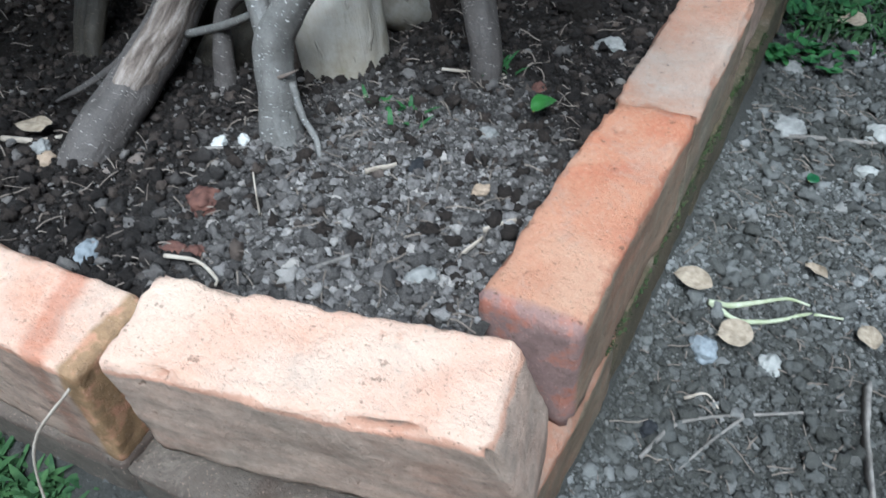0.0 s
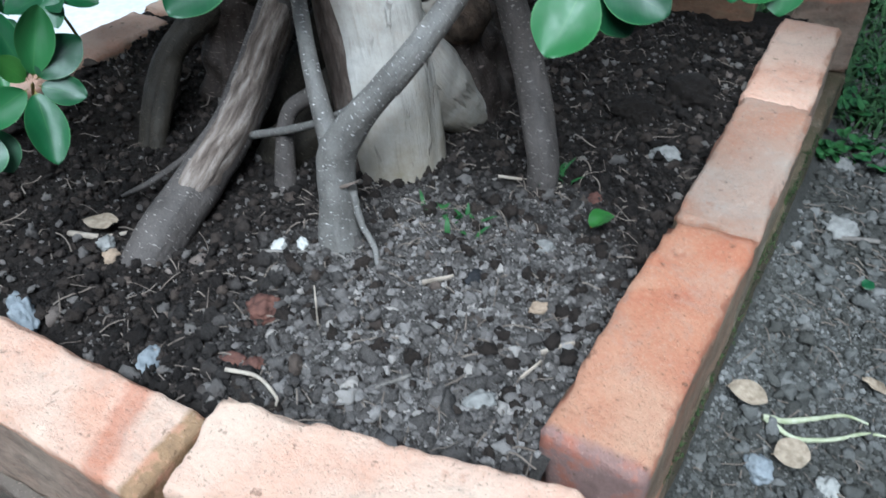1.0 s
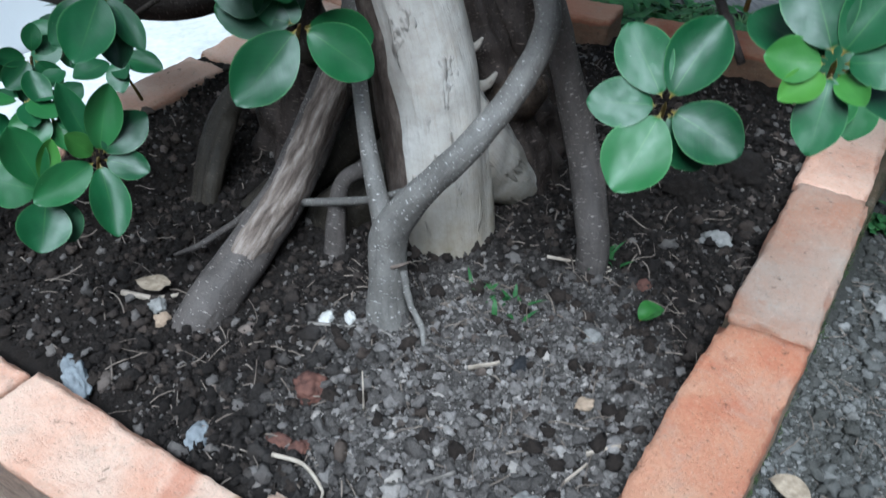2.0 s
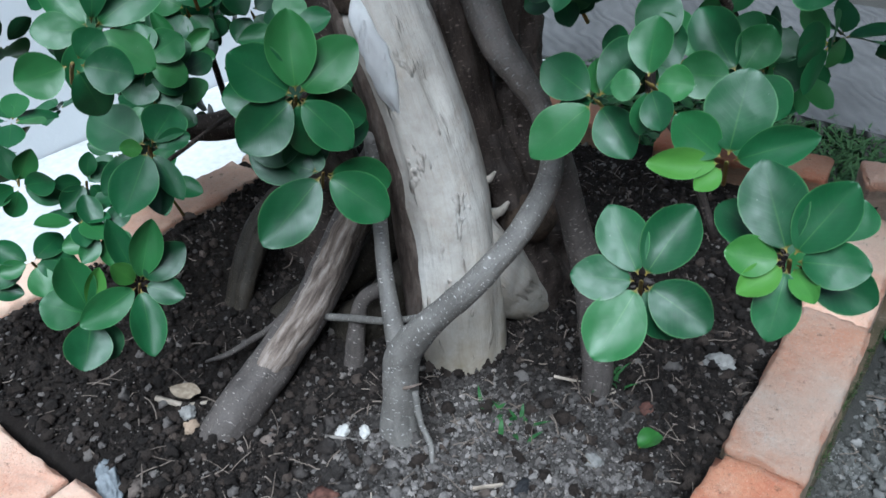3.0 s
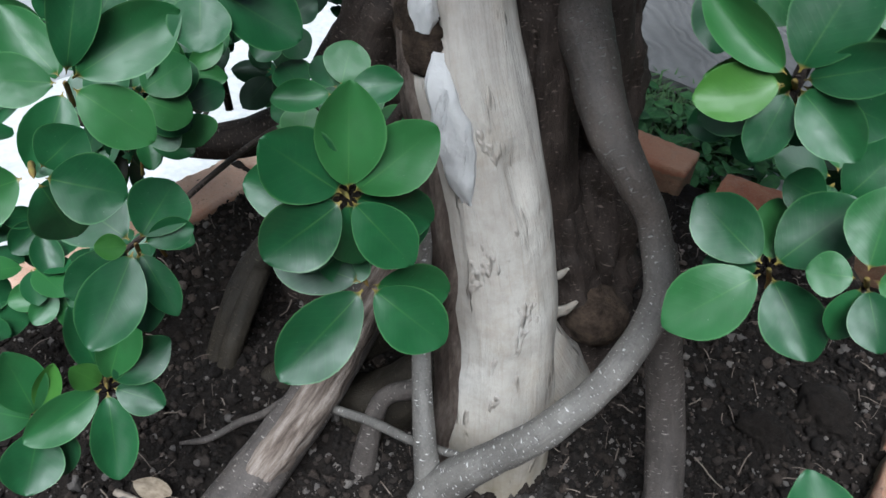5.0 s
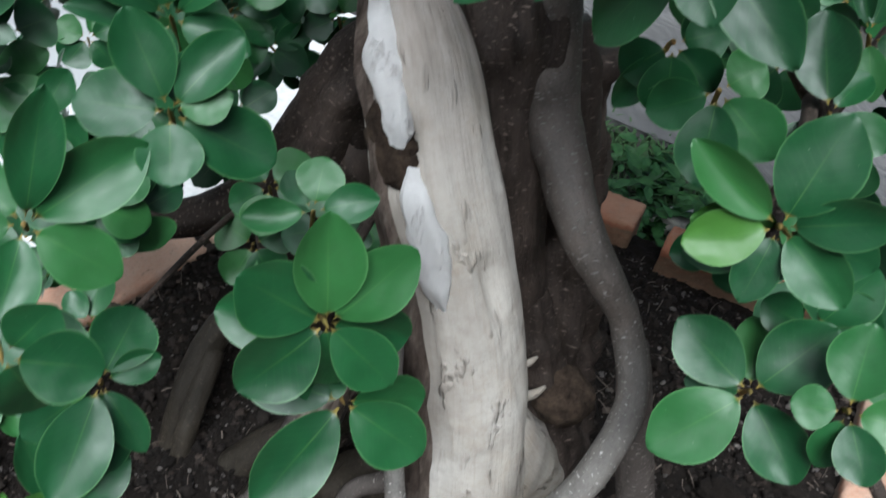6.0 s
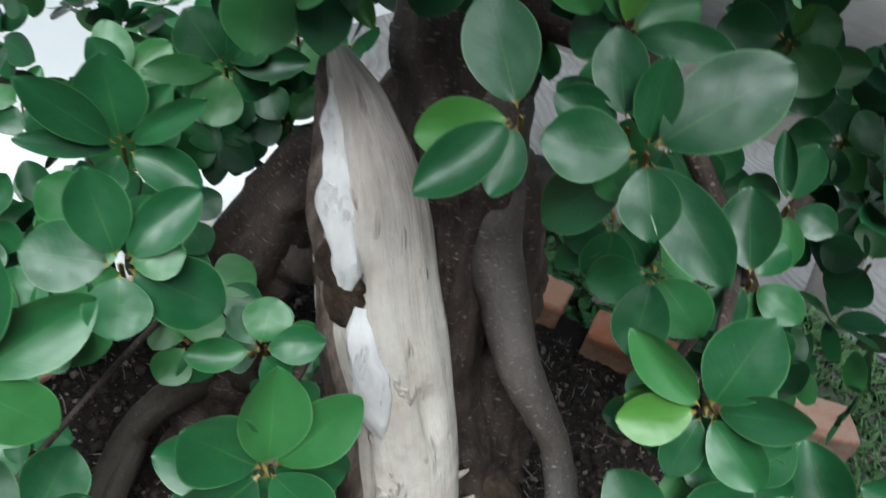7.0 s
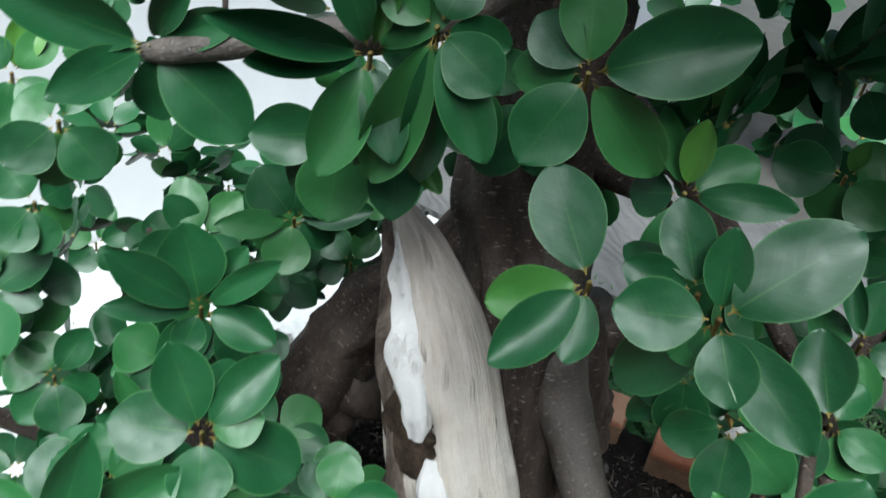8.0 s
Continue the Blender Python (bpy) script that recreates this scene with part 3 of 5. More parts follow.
DEAD = [(-0.322, 0.226, 0.08, 0.046), (-0.337, 0.237, 0.15, 0.047), (-0.352, 0.248, 0.22, 0.048), (-0.367, 0.25, 0.3, 0.046), (-0.388, 0.242, 0.39, 0.042),
        (-0.409, 0.234, 0.46, 0.040), (-0.436, 0.247, 0.515, 0.034), (-0.465, 0.262, 0.553, 0.0215), (-0.486, 0.268, 0.574, 0.011), (-0.496, 0.272, 0.582, 0.004)]
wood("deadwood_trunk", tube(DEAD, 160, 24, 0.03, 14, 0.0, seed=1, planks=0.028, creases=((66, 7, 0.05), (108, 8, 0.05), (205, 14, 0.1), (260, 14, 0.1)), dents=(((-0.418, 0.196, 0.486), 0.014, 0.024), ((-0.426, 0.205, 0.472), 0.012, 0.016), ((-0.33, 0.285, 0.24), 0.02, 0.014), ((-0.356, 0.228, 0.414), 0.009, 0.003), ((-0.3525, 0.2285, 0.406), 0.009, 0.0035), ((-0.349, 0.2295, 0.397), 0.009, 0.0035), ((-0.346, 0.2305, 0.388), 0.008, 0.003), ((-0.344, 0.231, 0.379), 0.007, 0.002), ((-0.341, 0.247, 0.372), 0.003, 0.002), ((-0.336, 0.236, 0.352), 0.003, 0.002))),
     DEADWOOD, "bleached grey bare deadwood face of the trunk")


def shell(z0, z1, middle, half, thick, seed, points=DEAD, ragged=0.2):
    """A slab of wood or bark that hugs the trunk between two heights, about the compass angle middle."""
    path = smooth_path(points, 12)
    bm = bmesh.new()
    rows = []
    for i in range(25):
        u = i / 24
        z = z0 + (z1 - z0) * u
        x, y, r = (float(np.interp(z, path[:, 2], path[:, k])) for k in (0, 1, 3))
        w = math.sin(math.pi * min(0.97, max(0.03, u))) ** 0.45
        row = []
        for k in range(11):
            v = k / 10 * 2 - 1
            jag = 1 + ragged * noise.noise(Vector((u * 9, v * 0.8 + (3 if v > 0 else -3), seed)))
            th = radians(middle + half * v * w * jag + 5 * noise.noise(Vector((u * 3, seed, 7))))
            rise = thick * (1 - abs(v) ** 7) * min(1.0, w * 1.3) * (0.75 + 0.3 * noise.noise(Vector((u * 3, v * 1.4, seed))) + 0.05 * noise.noise(Vector((u * 14, v * 2.5, seed)))) - 0.002
            row.append(bm.verts.new((x + (r + rise) * math.cos(th), y + (r + rise) * math.sin(th), z)))
        rows.append(row)
    for a, b in zip(rows, rows[1:]):
        for k in range(10):
            bm.faces.new((a[k], a[k + 1], b[k + 1], b[k]))
    bmesh.ops.solidify(bm, geom=bm.faces[:], thickness=0.004)
    return bm


wood("wood_slab", shell(0.385, 0.478, -66, 19, 0.0085, 3, ragged=0.25), BLEACHED, "bleached oval boss of deadwood", 0.5)
wood("wood_slab", shell(0.486, 0.572, -80, 24, 0.0135, 4, ragged=0.5), BLEACHED, "long bleached splinter of deadwood", 0.5)
# Thin dark sheet over the wood stands for the shade in its hollow.
wood("cavity_shade", shell(0.462, 0.502, -94, 36, 0.004, 8, ragged=0.6), ROT, "dark sheet painting the shade of a hollow in the deadwood")
wood("bark_strip", shell(0.10, 0.482, -108, 19, 0.010, 5, ragged=0.6), FLAKE, "flaking brown bark strip along the deadwood", 0.4)
wood("bark_strip", shell(0.49, 0.585, -118, 17, 0.009, 6, ragged=0.6), FLAKE, "flaking brown bark strip along the deadwood", 0.4)
wood("stub", tube([(-0.352, 0.272, 0.283, 0.015), (-0.341, 0.281, 0.289, 0.0062), (-0.334, 0.286, 0.294, 0.0036), (-0.329, 0.289, 0.302, 0.0012)], 14, 7, 0.25, 90, 0.1, flat=0.6), DEADWOOD)
wood("stub", tube([(-0.347, 0.278, 0.242, 0.02), (-0.334, 0.288, 0.252, 0.0085), (-0.325, 0.294, 0.258, 0.0046), (-0.319, 0.298, 0.268, 0.0014)], 14, 7, 0.25, 90, 0.1, flat=0.6), DEADWOOD)
wood("root_scar", tube([(-0.4455, 0.045, 0.127, 0.004), (-0.4460, 0.083, 0.1475, 0.0155), (-0.4535, 0.147, 0.173, 0.0172), (-0.4635, 0.202, 0.208, 0.0165), (-0.4595, 0.247, 0.258, 0.0135), (-0.447, 0.275, 0.3, 0.006)], 32, 10, 0.16, 50, 0.08, seed=21), SCAR, "pale split scar along the prop root")
wood("trunk", tube([(-0.35, 0.345, 0.08, 0.045), (-0.362, 0.335, 0.2, 0.028), (-0.376, 0.32, 0.33, 0.024), (-0.392, 0.302, 0.45, 0.026), (-0.412, 0.312, 0.52, 0.036),
     (-0.44, 0.332, 0.6, 0.045), (-0.458, 0.352, 0.7, 0.046), (-0.47, 0.38, 0.9, 0.042), (-0.47, 0.40, 1.1, 0.03)], 64, 18, 0.16, 24, 0.1, seed=2, grooves=9),
     BARK_DARK, "dark brown living bark behind the deadwood")
wood("trunk", tube([(-0.405, 0.345, 0.52, 0.03), (-0.378, 0.346, 0.45, 0.026), (-0.364, 0.346, 0.40, 0.018), (-0.358, 0.345, 0.375, 0.008)], 24, 8, 0.2, 30, 0.1, seed=41), BARK_DARK)
wood("root", tube([(-0.384, 0.325, 0.36, 0.014), (-0.352, 0.325, 0.285, 0.021), (-0.326, 0.33, 0.22, 0.024), (-0.31, 0.34, 0.15, 0.028), (-0.30, 0.35, 0.08, 0.034)], 30, 10, 0.3, 42, 0.16, seed=42, grooves=7), BARK_DARK, "knobbly dark root mass inside the looping branch")
wood("trunk", tube([(-0.4, 0.37, 0.5, 0.035), (-0.385, 0.377, 0.43, 0.03), (-0.368, 0.377, 0.36, 0.029), (-0.35, 0.37, 0.28, 0.036), (-0.335, 0.365, 0.18, 0.042), (-0.325, 0.36, 0.08, 0.05)], 36, 11, 0.3, 36, 0.16, seed=51, grooves=8), BARK_DARK, "rough dark inner wood behind the looping branch")
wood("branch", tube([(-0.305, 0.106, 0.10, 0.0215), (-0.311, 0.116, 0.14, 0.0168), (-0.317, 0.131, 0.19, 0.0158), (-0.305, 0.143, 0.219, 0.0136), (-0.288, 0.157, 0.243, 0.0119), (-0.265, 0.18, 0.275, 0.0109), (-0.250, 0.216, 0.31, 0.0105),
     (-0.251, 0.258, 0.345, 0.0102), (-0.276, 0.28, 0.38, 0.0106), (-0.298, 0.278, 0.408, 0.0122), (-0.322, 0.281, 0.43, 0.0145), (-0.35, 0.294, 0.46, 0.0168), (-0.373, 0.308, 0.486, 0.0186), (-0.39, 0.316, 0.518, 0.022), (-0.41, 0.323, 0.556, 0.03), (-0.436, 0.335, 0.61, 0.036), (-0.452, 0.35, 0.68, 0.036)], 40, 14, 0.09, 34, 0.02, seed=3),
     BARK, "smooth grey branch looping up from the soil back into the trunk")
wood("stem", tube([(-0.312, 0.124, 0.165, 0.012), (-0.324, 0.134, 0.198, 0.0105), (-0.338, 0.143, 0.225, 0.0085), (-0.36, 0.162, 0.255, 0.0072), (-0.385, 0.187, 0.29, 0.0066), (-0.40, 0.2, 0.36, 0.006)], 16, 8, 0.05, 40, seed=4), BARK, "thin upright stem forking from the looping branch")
wood("bark_collar", tube([(-0.33, 0.131, 0.172, 0.0005), (-0.318, 0.117, 0.173, 0.0016), (-0.304, 0.116, 0.174, 0.0018), (-0.292, 0.127, 0.178, 0.0005)], 8, 6, 0.3, 80, seed=44), FLAKE)
wood("root", tube([(-0.452, 0.0, 0.085, 0.021), (-0.45, 0.03, 0.115, 0.0225), (-0.452, 0.085, 0.14, 0.0225), (-0.46, 0.15, 0.165, 0.0215), (-0.47, 0.205, 0.2, 0.0215), (-0.466, 0.25, 0.25, 0.022), (-0.44, 0.29, 0.32, 0.03)], 36, 12, 0.07, 30, 0.04, seed=5, grooves=5), BARK_ROOT, "thick prop root with a scarred pale face")
wood("root", tube([(-0.187, 0.248, 0.10, 0.008), (-0.187, 0.252, 0.125, 0.0135), (-0.193, 0.262, 0.16, 0.0148), (-0.222, 0.291, 0.215, 0.0148), (-0.24, 0.29, 0.27, 0.0135), (-0.253, 0.284, 0.32, 0.0125), (-0.268, 0.283, 0.365, 0.0105)], 20, 9, 0.07, 30, 0.05, seed=6), BARK_ROOT)
wood("root", tube([(-0.348, 0.252, 0.265, 0.028), (-0.337, 0.272, 0.205, 0.04), (-0.324, 0.302, 0.162, 0.037), (-0.308, 0.342, 0.128, 0.026), (-0.294, 0.38, 0.1, 0.015)], 40, 12, 0.1, 22, 0.04, seed=7), DEADWOOD, "pale buttress root of the deadwood")
wood("knot", tube([(-0.325, 0.335, 0.24, 0.022), (-0.303, 0.318, 0.235, 0.024), (-0.294, 0.31, 0.231, 0.012)], 20, 8, 0.2, 50, seed=31), ROT, "dark brown rotten knot between the roots")
wood("root", tube([(-0.592, 0.135, 0.085, 0.012), (-0.602, 0.175, 0.145, 0.013), (-0.612, 0.22, 0.18, 0.015), (-0.59, 0.27, 0.215, 0.018), (-0.55, 0.30, 0.24, 0.024)], 16, 7, 0.14, 34, 0.08, seed=8), BARK_SHADED)
wood("root", tube([(-0.572, 0.128, 0.085, 0.009), (-0.582, 0.16, 0.135, 0.010), (-0.602, 0.21, 0.175, 0.011)], 12, 7, 0.14, 40, 0.08, seed=18), BARK_SHADED)
wood("root", tube([(-0.545, 0.15, 0.09, 0.018), (-0.515, 0.19, 0.125, 0.019), (-0.47, 0.25, 0.165, 0.02), (-0.42, 0.3, 0.25, 0.03)], 16, 7, 0.1, 30, seed=9), BARK_SHADED)
wood("root", tube([(-0.5, 0.13, 0.095, 0.010), (-0.49, 0.165, 0.13, 0.010), (-0.475, 0.21, 0.16, 0.011)], 12, 7, 0.12, 34, seed=45), BARK_SHADED)
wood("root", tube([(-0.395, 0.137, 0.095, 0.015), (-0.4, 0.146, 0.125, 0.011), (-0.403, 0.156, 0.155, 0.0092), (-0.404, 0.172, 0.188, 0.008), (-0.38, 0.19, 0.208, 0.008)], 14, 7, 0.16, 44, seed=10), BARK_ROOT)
wood("root", tube([(-0.45, 0.2, 0.085, 0.045), (-0.435, 0.2, 0.12, 0.036), (-0.41, 0.215, 0.155, 0.026), (-0.39, 0.235, 0.2, 0.018)], 24, 8, 0.12, 26, 0.05, seed=46), BARK_SHADED, "dark flared root in the shade under the trunk")
wood("twig", tube([(-0.437, 0.15, 0.165, 0.0038), (-0.40, 0.155, 0.178, 0.004), (-0.357, 0.152, 0.199, 0.0036), (-0.32, 0.15, 0.222, 0.003), (-0.285, 0.148, 0.247, 0.0022)], 10, 6, 0.08, 60, seed=11), BARK)
wood("rootlet", tube([(-0.53, 0.06, 0.12, 0.0015), (-0.51, 0.075, 0.13, 0.003), (-0.5, 0.1, 0.137, 0.0035), (-0.485, 0.112, 0.15, 0.0035), (-0.472, 0.125, 0.168, 0.003)], 9, 6, 0.15, 60, seed=48), BARK_ROOT)
wood("trunk", tube([(-0.46, 0.385, 0.6, 0.026), (-0.505, 0.372, 0.505, 0.022), (-0.56, 0.34, 0.43, 0.029), (-0.588, 0.312, 0.31, 0.037), (-0.578, 0.3, 0.2, 0.038), (-0.583, 0.275, 0.09, 0.044)], 44, 14, 0.26, 34, 0.16, seed=13), BARK_DARK, "second dark trunk behind the deadwood")
wood("limb", tube([(-0.46, 0.36, 0.76, 0.02), (-0.455, 0.27, 0.72, 0.013), (-0.475, 0.222, 0.699, 0.010), (-0.52, 0.19, 0.686, 0.0085), (-0.562, 0.158, 0.672, 0.007), (-0.575, 0.15, 0.668, 0.004)], 16, 8, 0.12, 40, 0.05, seed=61), BARK, "grey upper limb reaching towards the white wall")
wood("limb", tube([(-0.54, 0.345, 0.36, 0.032), (-0.60, 0.33, 0.325, 0.026), (-0.65, 0.25, 0.285, 0.018), (-0.70, 0.19, 0.285, 0.013), (-0.78, 0.14, 0.30, 0.008)], 18, 7, 0.1, 24, 0.05, seed=12), BARK_DARK, "thick dark side limb")

# ---- leaves ----


def leaf_mesh(name, width, cup, bend, tip, material, coarse=0):
    """One blade, 1 long, along +x with its upper side to +z: oval, folded a little along the midrib."""
    us = (0.0, 0.05, 0.1, 0.2, 0.32, 0.5, 0.68, 0.82, 0.92, 1.0)
    us = ((0.0, 0.03, 0.05, 0.075, 0.11, 0.16, 0.24, 0.32, 0.42, 0.52, 0.62, 0.71, 0.79, 0.86, 0.91, 0.95, 0.98, 1.0), (0.0, 0.1, 0.3, 0.6, 0.85, 1.0), us)[coarse]
    nl, nw = len(us) - 1, (8, 2, 4)[coarse]
    bm = bmesh.new()
    uv = bm.loops.layers.uv.new("UVMap")
    rows = []
    for i in range(nl + 1):
        u = us[i]
        b = max(0.0, (u - 0.045) / 0.955)
        s = max(0.025, max(0.0, math.sin(math.pi * b ** 1.08)) ** 0.58)
        if u > 0.8:
            s *= 1 - 0.5 * tip * (u - 0.8) / 0.2
        row = []
        for j in range(nw + 1):
            v = j / nw * 2 - 1
            y = v * width / 2 * s
            z = 0.6 * cup * abs(v) ** 1.8 * s - bend * u * u + 0.015 * math.sin(7 * u + 2 * v)
            row.append((bm.verts.new((u, y, z)), (u, (v + 1) / 2)))
        rows.append(row)
    for a, b in zip(rows, rows[1:]):
        for j in range(nw):
            f = bm.faces.new([p[0] for p in (a[j], b[j], b[j + 1], a[j + 1])])
            for loop, p in zip(f.loops, (a[j], b[j], b[j + 1], a[j + 1])):
                loop[uv].uv = p[1]
    me = bpy.data.meshes.new(name)
    bm.to_mesh(me)
    bm.free()
    me.materials.append(material)
    me.polygons.foreach_set("use_smooth", [True] * len(me.polygons))
    return me


SHAPES = [leaf_mesh("leaf", 1.0, c, b, t, LEAF) for c, b, t in ((0.15, 0.06, 0.2), (0.1, 0.15, 0.4), (0.2, 0.03, 0.3), (0.05, 0.18, 0.1), (0.12, -0.05, 0.3), (0.17, 0.12, 0.2), (0.08, 0.07, 0.5))]
YOUNG = [leaf_mesh("leaf", 1.0, c, b, t, LEAF_YOUNG) for c, b, t in ((0.15, 0.02, 0.1), (0.18, -0.05, 0.2))]
rng = random.Random(7)


def put_leaf(parent, base, way, normal, length, width, young=False, k=None):
    x = way.normalized()
    z = (normal - normal.dot(x) * x).normalized()
    m = Matrix((x, z.cross(x), z)).transposed().to_4x4()
    meshes = YOUNG if young else SHAPES
    ob = new("leaf", meshes[rng.randrange(len(meshes)) if k is None else k % len(meshes)])
    ob.parent = parent
    ob.matrix_basis = parent.matrix_world.inverted() @ Matrix.Translation(base) @ m @ Matrix.Diagonal((length, width, length, 1))
    return ob


def whorl(centre, axis, leaves, stem=None, thick=0.0014):
    """A rosette at the end of a shoot. axis: the way it faces; leaves: (turn, lift, length, width in cm[, young]), turn
    clockwise from the upmost, lift above the rosette's plane; young: yellow-green, for new leaves and for ones painted
    as backlit; stem: where its shoot comes from.
    """
    c, a = Vector(centre), Vector(axis).normalized()
    up = (Vector((0, 0, 1)) - a.z * a).normalized()
    right = up.cross(a)
    stem = Vector(stem) if stem else c - a * 0.06 + Vector((0, 0, -0.01))
    mid = (c + stem) / 2 - a * 0.012
    shoot = part("shoot", tube([(*stem, thick * 1.2), (*mid, thick), (*(c - a * 0.008), thick * 1.0), (*(c - a * 0.002), thick * 0.9), (*(c + a * 0.003), thick * 0.5), (*(c + a * 0.008), thick * 0.1)], 8, 4, 0.08, 60), TWIG)
    shoot.parent = tree
    shoot.matrix_parent_inverse = tree.matrix_world.inverted()
    for i, spec in enumerate(leaves):
        turn, lift, cm, wide = spec[:4]
        th = radians(turn)
        flat = up * math.cos(th) + right * math.sin(th)
        li = radians(lift)
        way = flat * math.cos(li) + a * math.sin(li)
        normal = a * math.cos(li) - flat * math.sin(li)
        base = c + flat * 0.004 + a * (0.003 - 0.0012 * i)
        put_leaf(shoot, base, way, normal, cm / 100, wide / 100, len(spec) > 4, i + int(abs(centre[0]) * 1000))
    return shoot


def wild(centre, axis, seed, n=6, cm=5.0, stem=None):
    """A rosette whose leaves turn as they please."""
    r = random.Random(seed)
    t0 = r.uniform(0, 360)
    spread = [(t0 + i * 137.5 + r.uniform(-14, 14), r.uniform(-18, 30) + (10 if i < 2 else 0), *(lambda L: (L, L * r.uniform(0.6, 0.75)))(cm * r.uniform(0.72, 1.12))) for i in range(n)]
    return whorl(centre, axis, spread, stem)


n = Net("brown_green_twig", 0.8)
TWIG = n.colour(n.ramp(n.noise(60, 4), [(0.3, (0.17, 0.085, 0.025)), (0.7, (0.2, 0.19, 0.05))]))

# ---- rosettes near the camera ----
bpy.context.view_layer.update()
whorl((-0.387, 0.116, 0.427), (0.73, -0.53, 0.43), [(3, 10, 5.8, 3.7), (55, 12, 5.6, 3.7), (309, 12, 5.3, 4.2), (235, 0, 5.3, 4.1), (141, 0, 5.2, 3.3), (278, -16, 5.3, 3.6), (172, -16, 4.5, 3.0), (114, -16, 5.5, 3.2)])
whorl((-0.382, 0.127, 0.359), (0.67, -0.51, 0.53), [(228, 5, 7.1, 4.3), (133, 5, 5.8, 4.0), (294, -16, 6.0, 3.8), (104, -16, 5.6, 3.4), (344, -16, 3.9, 3.4)])
whorl((-0.106, 0.117, 0.382), (0.26, -0.69, 0.67), [(329, 8, 4.4, 3.0), (25, 8, 4.8, 3.2), (266, 15, 3.6, 2.7), (201, 5, 4.9, 3.6), (116, 5, 4.2, 3.3), (142, -16, 3.5, 2.5)])
whorl((-0.087, 0.167, 0.443), (0.22, -0.82, 0.53), [(2, 15, 4.7, 3.8), (302, 20, 3.6, 2.6), (65, 25, 4.5, 2.3), (257, 30, 4.3, 1.8, 1), (215, 30, 2.2, 1.4, 1)])
whorl((-0.036, 0.132, 0.418), (0.10, -0.78, 0.62), [(330, 15, 4.9, 3.4), (23, 15, 4.5, 2.9), (81, 20, 3.3, 2.5), (260, 20, 2.9, 2.2, 1), (297, -16, 4.9, 2.5), (178, 0, 3.9, 2.4), (101, -16, 4.4, 2.7), (217, 30, 3.1, 1.7, 1), (135, 35, 2.5, 1.4, 1)])
whorl((-0.195, 0.217, 0.434), (0.03, -0.80, 0.60), [(291, 5, 4.6, 3.3), (24, 5, 4.8, 3.6), (212, 12, 5.4, 3.7), (129, 0, 4.4, 3.1), (340, -16, 3.8, 2.1), (251, -16, 2.9, 1.8)])
whorl((-0.156, 0.210, 0.458), (-0.07, -0.82, 0.57), [(345, 5, 3.8, 3.0), (247, 20, 2.0, 2.1), (139, 0, 2.9, 2.2), (74, 0, 2.4, 2.4), (178, -16, 2.9, 1.6)])
# the flagged leaf is tinted for light coming through it
whorl((-0.218, 0.211, 0.530), (0.10, -0.90, 0.42), [(7, 10, 4.9, 3.5), (296, 18, 5.0, 2.1), (239, 15, 3.7, 2.5, 1), (63, 20, 4.3, 2.2), (120, 12, 3.8, 2.5), (183, 8, 3.3, 2.0), (230, -16, 4.2, 2.8), (95, -16, 4.5, 2.8)])
whorl((-0.236, 0.235, 0.497), (0.13, -0.88, 0.46), [(237, 10, 2.4, 2.0), (154, 0, 2.1, 1.8), (108, -16, 2.0, 1.7), (298, -16, 1.9, 1.7)])
whorl((-0.459, 0.031, 0.400), (0.67, -0.33, 0.67), [(212, 10, 5.5, 3.3), (275, 20, 1.7, 1.4, 1), (319, -16, 5.0, 4.0), (40, -16, 3.9, 3.4), (163, 0, 4.0, 1.8), (82, 0, 2.7, 1.8), (245, -16, 4.5, 2.5), (185, -16, 4.5, 2.4)])
whorl((-0.489, 0.030, 0.483), (0.79, -0.35, 0.50), [(20, 25, 6.1, 2.3), (65, 10, 6.0, 3.2), (135, 5, 4.3, 3.0), (208, 12, 4.3, 2.6), (282, 0, 3.5, 2.6), (331, -16, 4.2, 2.4), (57, -16, 3.7, 2.4)])
whorl((-0.473, 0.100, 0.520), (0.54, -0.46, 0.70), [(340, 20, 4.4, 2.8), (45, 15, 4.6, 2.5), (78, 15, 2.6, 2.3), (183, 0, 3.1, 3.1), (281, 0, 4.0, 3.4), (115, -16, 5.1, 3.6), (22, -16, 3.9, 2.2)])
whorl((-0.430, 0.152, 0.457), (0.51, -0.53, 0.68), [(12, 10, 2.6, 2.7), (79, 12, 3.3, 2.2), (264, 0, 3.5, 1.9), (329, -16, 2.5, 1.9), (139, -16, 2.2, 1.9)])
whorl((-0.545, 0.160, 0.526), (0.62, -0.52, 0.58), [(301, 35, 6.1, 2.5), (348, 30, 4.9, 3.8), (59, 40, 5.3, 1.7), (117, 10, 4.3, 2.6), (271, 30, 5.0, 1.6), (204, -16, 2.5, 2.0), (35, 25, 4.1, 2.0)])
whorl((-0.575, 0.265, 0.535), (0.59, -0.65, 0.48), [(320, 15, 3.9, 3.9), (39, 20, 3.6, 2.9), (259, 25, 4.8, 2.0), (189, 0, 3.6, 3.4), (78, 20, 5.2, 2.3), (115, -16, 3.0, 2.4)])
whorl((-0.555, 0.310, 0.555), (0.54, -0.72, 0.44), [(323, 0, 3.2, 3.4), (56, 0, 2.7, 2.9), (121, 0, 2.6, 2.9), (218, 0, 2.9, 3.4), (173, -16, 3.6, 2.5)])
whorl((-0.580, 0.234, 0.423), (0.55, -0.54, 0.64), [(303, 0, 3.0, 3.0), (55, 0, 2.9, 2.6), (140, 0, 2.7, 2.6), (211, 0, 2.9, 2.6)])
